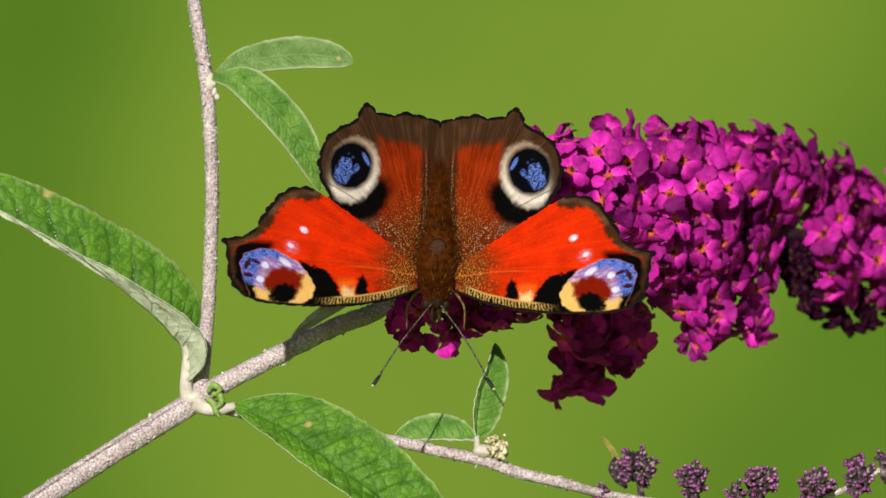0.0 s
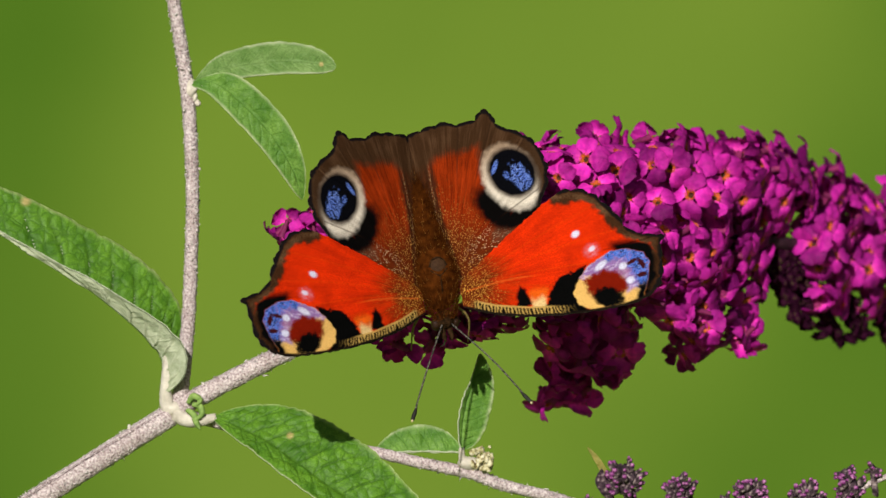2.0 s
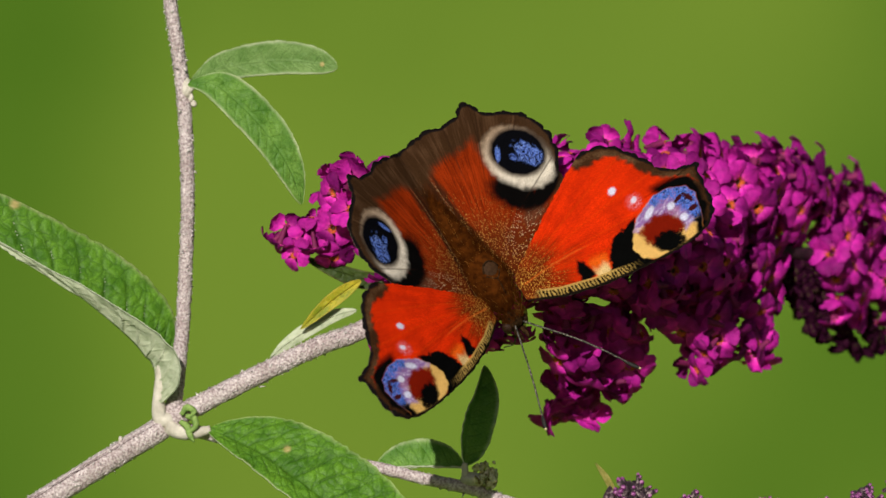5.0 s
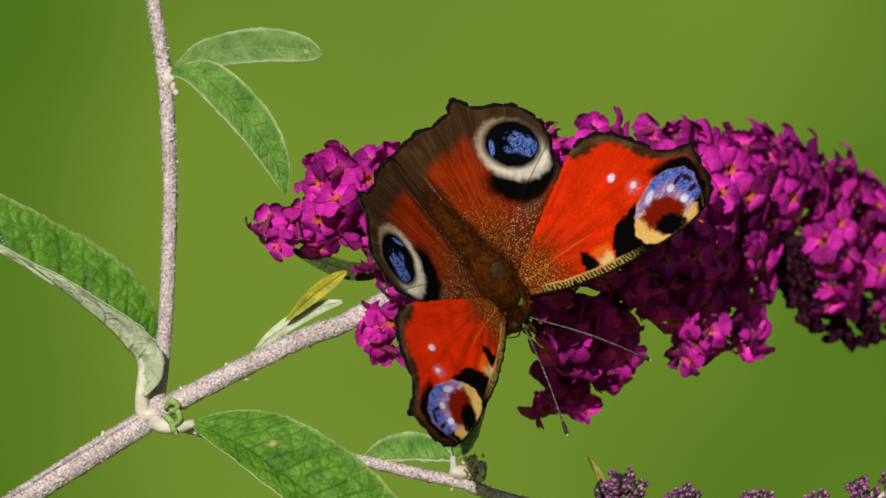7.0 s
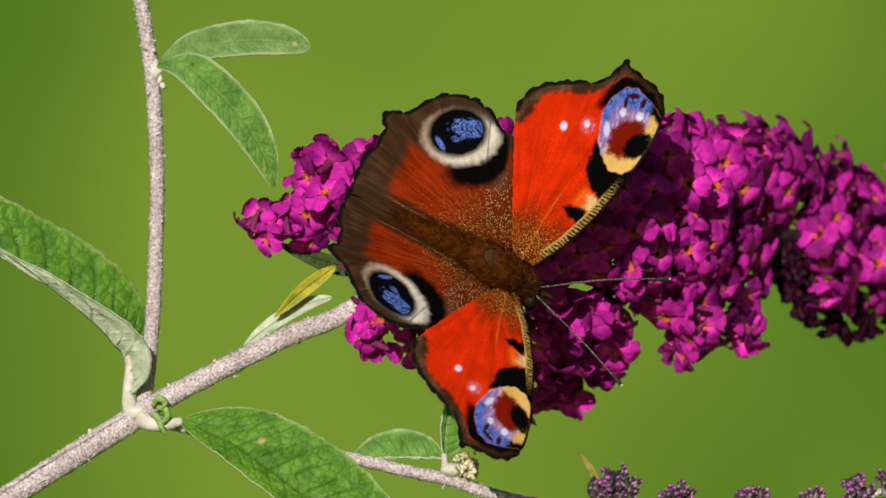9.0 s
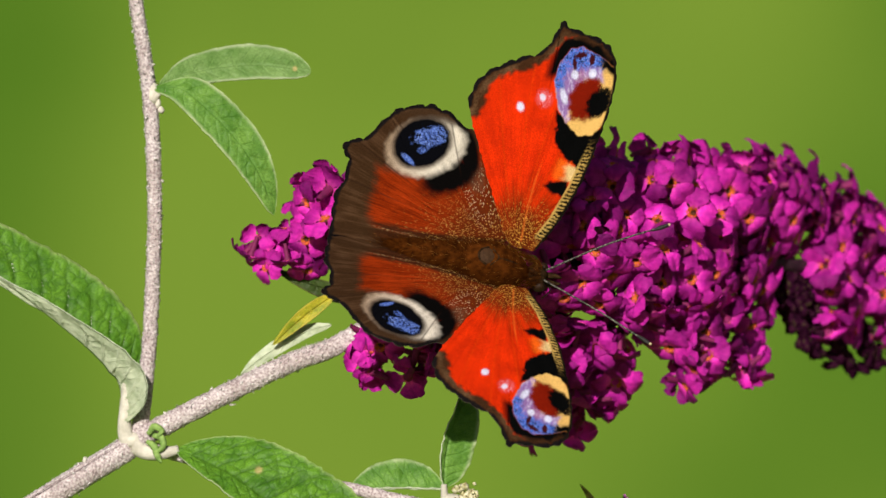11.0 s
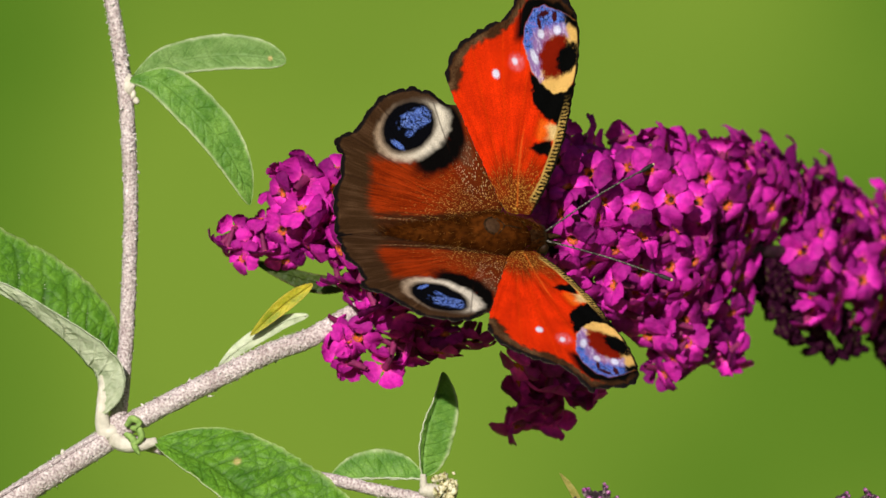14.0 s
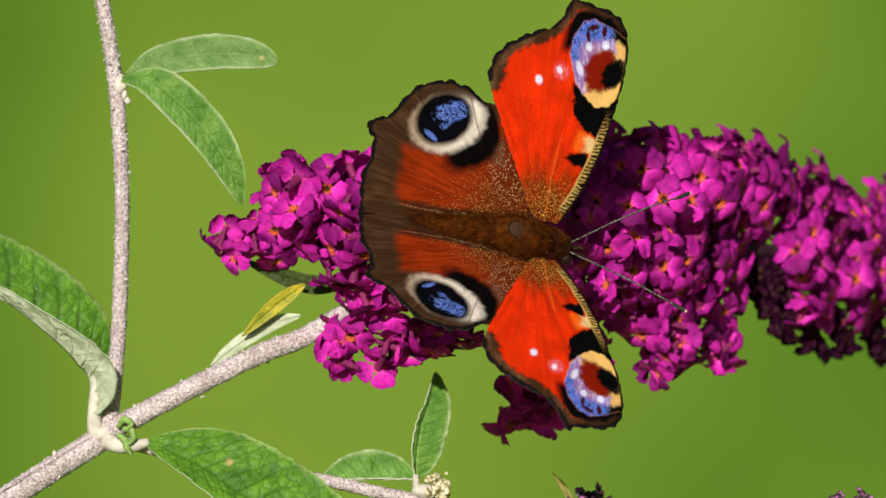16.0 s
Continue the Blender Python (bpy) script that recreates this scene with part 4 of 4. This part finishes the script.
def wing_mesh(name, outline, margin, centre, pivot, side, pattern, seed, sag):
    """A thin cambered wing with a scalloped rim. side: 1 the right one, -1 the left one."""
    n, rings = 720, 180
    rim = glide(list(outline) + [outline[0]], n + 1)[:-1]
    # scalloped outer margin
    away, where = along(rim[:, 0], rim[:, 1], margin)
    length = np.hypot(*np.diff(np.array(margin, float), axis=0).T).sum()
    out = np.roll(rim, -1, axis=0) - np.roll(rim, 1, axis=0)
    out = np.c_[out[:, 1], -out[:, 0]] / (np.hypot(*out.T)[:, None] + 1e-9)
    out *= np.sign(((rim - np.array(centre)) * out).sum(1))[:, None]
    teeth = np.abs(np.sin(where * length / 41 * math.pi + 0.6 + 0.5 * np.sin(where * 9))) ** 0.7 - 0.6
    rim = rim + out * (6.5 * teeth * step(6, 2, away) * step(0, 0.06, where) * step(1, 0.94, where))[:, None]
    rim = rim + 2.3 * np.c_[cloud(rim[:, 0], rim[:, 1], 9, seed), cloud(rim[:, 0], rim[:, 1], 9, seed + 1)]
    c = np.array(centre, float)
    rho = np.linspace(0, 1, rings + 1)[1:]
    uv = np.vstack([c[None], (c + rho[:, None, None] * (rim - c)).reshape(-1, 2)])
    u, v = uv[:, 0], uv[:, 1]
    a, b = chart(u, v)
    db = np.hypot(u - 50, v - 30)
    ang = np.degrees(np.arctan2(v - 30, u - 50))
    rib = 0.06 * np.cos(ang * 0.55) + 0.05 * cloud(u, v, 40, seed + 2)
    edge = np.r_[0, np.repeat(rho, n)]
    z = sag * (db / 300) ** 2 + rib * step(40, 200, db) - 0.35 * step(0.93, 1.0, edge) * 0.5
    top = np.c_[side * (a - pivot[0]), b - pivot[1], z] * MM
    low = top - np.c_[0 * edge, 0 * edge, 0.09 + 0.14 * step(1.0, 0.94, edge)] * MM
    count = len(top)
    faces, index = [], []
    for k in range(n):
        faces.append((0, 1 + k, 1 + (k + 1) % n))
        index.append(0)
    for i in range(rings - 1):
        o, p = 1 + i * n, 1 + (i + 1) * n
        for k in range(n):
            k2 = (k + 1) % n
            faces.append((o + k, p + k, p + k2, o + k2))
            index.append(0)
    # the underside is plainer and coarser
    for i in range(9, rings - 1, 10):
        o, p = count + 1 + i * n, count + 1 + (i + 10) * n
        for k in range(0, n, 4):
            k2 = (k + 4) % n
            faces.append((o + k, o + k2, p + k2, p + k))
            index.append(1)
    o = 1 + (rings - 1) * n
    for k in range(n):
        k2 = (k + 1) % n
        faces.append((o + k, count + o + k, count + o + k2, o + k2))
        index.append(1)
    if side < 0:
        faces = [f[::-1] for f in faces]
    # the chart runs against the sun's way round on the right side
    area = sum(rim[i, 0] * rim[(i + 1) % n, 1] - rim[(i + 1) % n, 0] * rim[i, 1] for i in range(n))
    if area < 0:
        faces = [f[::-1] for f in faces]
    col = pattern(u, v)
    return mesh_of(name, np.vstack([top, low]), faces, (wing_scales, wing_under), index, np.vstack([col, col]))


def build_butterfly():
    wings = {}
    for side, which in ((1, "right"), (-1, "left")):
        ob = part("forewing", mesh_of_fore(side), butterfly, "rust-red forewing with a yellow and violet eyespot")
        ob.location = (side * HINGE * MM, FORE * MM, 1.5 * MM)
        wings["fore", side] = ob
        ob = part("hindwing", mesh_of_hind(side), butterfly, "brown and red hindwing with a blue eyespot")
        ob.location = (side * HINGE * MM, 0, 0.6 * MM)
        wings["hind", side] = ob
    V = Vector
    part("thorax", mesh_of("thorax", *joined([ball((0, 0.5 * MM, 0.6 * MM), (2.7 * MM, 4.6 * MM, 2.3 * MM), 14, 20, 0.02, 1)]), (fur,)), butterfly, "furry brown thorax")
    shield = ball((0, -0.3 * MM, 2.66 * MM), (1.05 * MM, 1.15 * MM, 0.30 * MM), 10, 18, 0.02, 4)
    shield = ([V((v.x * (1 - 0.28 * max(0, v.y + 0.3 * MM) / MM), v.y, v.z)) for v in shield[0]], shield[1])
    plate = part("scutellum", mesh_of("scutellum", *shield, (plate_tan,)), butterfly, "small tan plate on the thorax")
    lines = [tube([V((-1.15 * MM, -0.35 * MM, 2.70 * MM)), V((-0.75 * MM, -1.15 * MM, 2.72 * MM)), V((0, -1.5 * MM, 2.74 * MM)), V((0.75 * MM, -1.15 * MM, 2.72 * MM)), V((1.15 * MM, -0.35 * MM, 2.70 * MM))], [0.13 * MM] * 5, 6, 24, 0.1, 41),
             tube([V((-1.1 * MM, 0.1 * MM, 2.70 * MM)), V((0, 0.95 * MM, 2.86 * MM)), V((1.1 * MM, 0.1 * MM, 2.70 * MM))], [0.10 * MM] * 3, 6, 20, 0.1, 42),
             tube([V((0, 0.9 * MM, 2.86 * MM)), V((0, 2.2 * MM, 2.72 * MM)), V((0, 3.4 * MM, 2.35 * MM))], [0.09 * MM] * 3, 6, 16, 0.1, 43)]
    part("suture", mesh_of("suture", *joined(lines), (fur_dark,)), plate, "dark seams round the plate")
    seg = tube([V((0, -2 * MM, 0.2 * MM)), V((0, -6 * MM, -0.4 * MM)), V((0, -9 * MM, -0.8 * MM)), V((0, -12 * MM, -1.3 * MM)), V((0, -14 * MM, -1.8 * MM))], [1.9 * MM, 1.8 * MM, 1.55 * MM, 1.1 * MM, 0.35 * MM], 18, 44, 0.02, 2)
    part("abdomen", mesh_of("abdomen", *seg, (fur,)), butterfly, "brown furry tapering abdomen")
    part("head", mesh_of("head", *ball((0, 6.2 * MM, 0.2 * MM), (1.5 * MM, 1.3 * MM, 1.3 * MM), 10, 14, 0.03, 3), (fur_dark,)), butterfly)
    for side in (1, -1):
        part("eye", mesh_of("eye", *ball((side * 1.25 * MM, 6.7 * MM, 0.1 * MM), (0.65 * MM, 0.8 * MM, 0.8 * MM), 9, 12), (eye_skin,)), butterfly)
        part("palp", mesh_of("palp", *tube([V((side * 0.4 * MM, 7.0 * MM, 0)), V((side * 0.5 * MM, 8.2 * MM, 0.2 * MM)), V((side * 0.4 * MM, 9.2 * MM, 0.4 * MM))], [0.4 * MM, 0.38 * MM, 0.1 * MM], 8, 10, 0.1, 5), (fur_dark,)), butterfly)
        root, tip = V((side * 0.6 * MM, 7.0 * MM, 0.9 * MM)), V((side * 7.8 * MM, 20.0 * MM, 6.0 * MM))
        mid = root.lerp(tip, 0.5) + V((side * 0.2 * MM, 0, 0.8 * MM))
        ant = part("antenna", mesh_of("antenna", *tube([root, mid, tip], [0.115 * MM, 0.11 * MM, 0.11 * MM], 7, 40, 0.10, 6), (horn,)), butterfly)
        part("club", mesh_of("club", *tube([root.lerp(tip, 0.86) + V((0, 0, 0.2 * MM)), root.lerp(tip, 0.93) + V((0, 0, 0.1 * MM)), tip], [0.09 * MM, 0.28 * MM, 0.24 * MM], 8, 12), (club_black,)), ant)
        part("club_tip", mesh_of("club_tip", *ball(tip + (tip - root).normalized() * 0.1 * MM, [0.19 * MM] * 3, 5, 8), (horn_tip,)), ant, "pale antenna tip")
        for k, (y0, x1, y1) in enumerate(((3.6, 3.8, 8.0), (1.5, 6.0, 4.5), (-0.5, 5.5, -4.0))):
            a, c = V((side * 1.4 * MM, y0 * MM, -1.0 * MM)), V((side * x1 * MM, y1 * MM, -6.5 * MM))
            b = a.lerp(c, 0.5) + V((side * 1.0 * MM, 0, 1.4 * MM))
            part("leg", mesh_of("leg", *tube([a, b, c], [0.22 * MM, 0.16 * MM, 0.09 * MM], 7, 14, 0.05, 7 + k), (leg_skin,)), butterfly)
    part("proboscis", mesh_of("proboscis", *tube([V((0, 7.2 * MM, -0.6 * MM)), V((0, 8.6 * MM, -3 * MM)), V((0, 8.2 * MM, -6 * MM))], [0.12 * MM, 0.09 * MM, 0.06 * MM], 7, 14), (horn,)), butterfly)
    # fur: fine tapered hairs on the body
    rng = np.random.default_rng(21)
    verts, faces = [], []
    for _ in range(7000):
        y = rng.uniform(-13.8, 6.6)
        wide = np.interp(y, (-16, -13, -6, -3, 0.5, 4, 6.6), (0.5, 1.2, 1.7, 1.9, 2.6, 2.0, 1.2))
        tall = np.interp(y, (-16, -13, -3, 0.5, 5, 6.6), (0.4, 1.1, 1.8, 2.2, 1.5, 1.1))
        a = rng.uniform(-0.2, math.pi + 0.2)
        if abs(y + 0.2) < 1.6 and abs(a - math.pi / 2) < 0.5:
            continue
        base = np.array((wide * math.cos(a), y, np.interp(y, (-16, -6, 0), (-2.0, -0.4, 0.6)) + tall * math.sin(a)))
        out = np.array((math.cos(a), rng.normal() * 0.3 - 1.3, math.sin(a) * 0.8)) + rng.normal(size=3) * 0.25
        out *= rng.uniform(0.7, 1.7) / np.linalg.norm(out)
        w = np.cross(out, rng.normal(size=3))
        w *= 0.022 / np.linalg.norm(w)
        o = len(verts)
        verts += [(base - w) * MM, (base + w) * MM, (base + out) * MM]
        faces.append((o, o + 1, o + 2))
    gold = [f for k, f in enumerate(faces) if k % 28 == 0]
    part("fur", mesh_of("fur", verts, [f for k, f in enumerate(faces) if k % 28], (fur,)), butterfly, "fine brown hairs over the body", "stuff")
    part("fur", mesh_of("fur", [verts[i] for f in gold for i in f], [(3 * k, 3 * k + 1, 3 * k + 2) for k in range(len(gold))], (fur_gold,)), butterfly, "sparse golden hairs over the body", "stuff")
    return wings


def mesh_of_fore(side):
    return wing_mesh("forewing", FORE_COSTA[:-1] + FORE_MARGIN + FORE_BACK, FORE_MARGIN, (285, 30), (HINGE, FORE), side, fore_pattern, 51, -0.5)


def mesh_of_hind(side):
    return wing_mesh("hindwing", HIND_MARGIN + HIND_REST, HIND_MARGIN, (150, -190), (HINGE, 0.0), side, hind_pattern, 61, 0.0)


# seconds, right, up (mm), turn, pitch, roll, right and left wing's lift, right and left forewing's sweep, right and left hindwing's sweep (degrees)
CRAWL = [
    (0, -1.6, -0.6, 178.4, 19.2, 0.2, 26.1, 23.2, -0.5, -1.1, 0.5, -0),
    (0.5, -1.43, -0.51, 179, 15, -0.7, 26.5, 24.2, -1, -1.6, 0.8, -0.1),
    (1, -1.32, -0.72, 178.8, 11.7, -1.1, 29, 26.6, -1.2, -1, 0.4, 0.4),
    (1.5, -0.15, -0.47, 191.4, 23.6, -10.1, 19, 17, -0.3, -1.9, -0.2, -1.2),
    (2, 0.21, -1.75, 191.2, 13.6, -11.3, 26.8, 27, -0.6, -1.1, 0.5, -0.2),
    (2.5, 1.28, -0.82, 198.9, 20.4, -17.3, 21.9, 20.5, -0.3, -0.3, -0.7, -0),
    (3, 3.48, -0.41, 219, 16.9, -25, 20.3, 18, 1.1, 0, 0.4, -0.4),
    (3.5, 4.1, -1.09, 216.6, 8.7, -25.9, 24.1, 22, 1, 0.1, 1.1, 0.8),
    (3.7, 4.43, -0.84, 217.5, 10.6, -26.3, 23.5, 21.7, 1.1, 0.2, 1.1, 0.6),
    (5.8, 6.63, -1.38, 212.9, 0.3, -28.4, 28.3, 26.6, -0.6, -1.2, 0.1, -2.7),
    (6, 6.85, -0.8, 217.3, 4.7, -27.3, 30.2, 27.5, -0.6, -0.8, 0.2, -2.5),
    (6.5, 7.34, -1.26, 218.9, -4.2, -28, 27.4, 25.1, 0.8, -1.6, 1.4, -3.6),
    (7, 7.9, -2.07, 216.7, -8.5, -29.4, 27.7, 25, 1.4, -1.4, 3.1, -3.8),
    (7.5, 8.09, -2.06, 219, -6.3, -29.1, 26.7, 24.5, 1.2, -0.6, 2.5, -2.9),
    (8, 8.7, -1.88, 227.1, -2.8, -29.2, 26, 23.6, -0.3, 0.5, 1.2, -1.9),
    (8.5, 9.58, -1.3, 232.4, -7.7, -26.9, 23.8, 21.9, 1.5, 0.2, 2.4, -2.7),
    (9, 8.61, -1.37, 240, -9.9, -26.4, 24.5, 22.8, 2.2, -0, 2.9, -2.4),
    (9.5, 8.82, -1.27, 237.5, -14.5, -22.4, 29, 28.7, 3.3, -1.5, 4.7, -3.5),
    (9.7, 8.71, -1.04, 238.1, -13.9, -21.2, 30.4, 29.3, 3.5, -1.3, 3.6, -3.3),
    (11.8, 8.43, 3.1, 265.3, -5.7, -27.7, 23.2, 22, 2.3, -0.6, 1.8, -0.9),
    (12, 8.61, 2.94, 264.2, -6.9, -27.6, 21.9, 21.1, 2.8, -0.3, 2.6, -1.2),
    (12.5, 8.53, 3.42, 267, -3.7, -26.3, 20.7, 19.8, 0.1, -0.3, -0.4, -0.8),
    (13, 8.91, 3.17, 266.1, -3.8, -27.9, 20.2, 19.5, 0.5, 0.3, -0.1, -0.4),
    (13.5, 10.49, 4.18, 267.5, -15.1, -29.5, 25.3, 24.5, 3, -0.2, 3, -1.1),
    (14, 11.39, 4.09, 266.7, -20.5, -29.2, 28.6, 29.7, 2.5, -0.3, 3.1, -1),
    (14.5, 11.76, 4.54, 270.9, -13.6, -32, 23.7, 23.7, 1.4, 1, 1.1, -0.4),
    (15, 12.84, 3.43, 264.8, -16.3, -28.2, 22, 21.9, 1.4, -0.2, 1.4, -1),
    (15.5, 14.83, 4.18, 262.1, -9.8, -28.9, 21.8, 20.3, 1.1, 0.2, 0.5, -1.2),
    (16, 15.13, 3.77, 258.1, -16.5, -27.2, 22.5, 21.8, 2.7, -0.5, 2.6, -1.9),
]
NEARER = 17.0   # millimetres before the flower's middle plane


def body_pose(x, y, turn, pitch, roll):
    upright = Matrix(((1, 0, 0, 0), (0, 0, -1, 0), (0, 1, 0, 0), (0, 0, 0, 1)))
    local = Matrix.Translation((x * MM, y * MM, NEARER * MM)) @ Matrix.Rotation(radians(turn), 4, "Z") @ Matrix.Rotation(radians(pitch), 4, "X") @ Matrix.Rotation(radians(roll), 4, "Y")
    return upright @ local


cam.data.dof.use_dof, cam.data.dof.focus_object, cam.data.dof.aperture_fstop = True, butterfly, FSTOP


def motions():
    walk(butterfly, [(t, body_pose(x, y, turn, pitch, roll)) for t, x, y, turn, pitch, roll, *_ in CRAWL])
    for (which, side), ob in WINGS.items():
        rows = []
        for t, _, _, _, _, _, lift_r, lift_l, fore_r, fore_l, hind_r, hind_l in CRAWL:
            lift = lift_r if side > 0 else lift_l
            sweep = (fore_r if side > 0 else fore_l) if which == "fore" else (hind_r if side > 0 else hind_l)
            place = Matrix.Translation((side * HINGE * MM, (FORE if which == "fore" else 0) * MM, (1.5 if which == "fore" else 0.6) * MM))
            rows.append((t, place @ Matrix.Rotation(radians(-side * lift), 4, "Y") @ Matrix.Rotation(radians(side * sweep), 4, "Z")))
        walk(ob, rows)


stems()
leaves()
WINGS = build_butterfly()
bud_heads()
flower_spike()
motions()
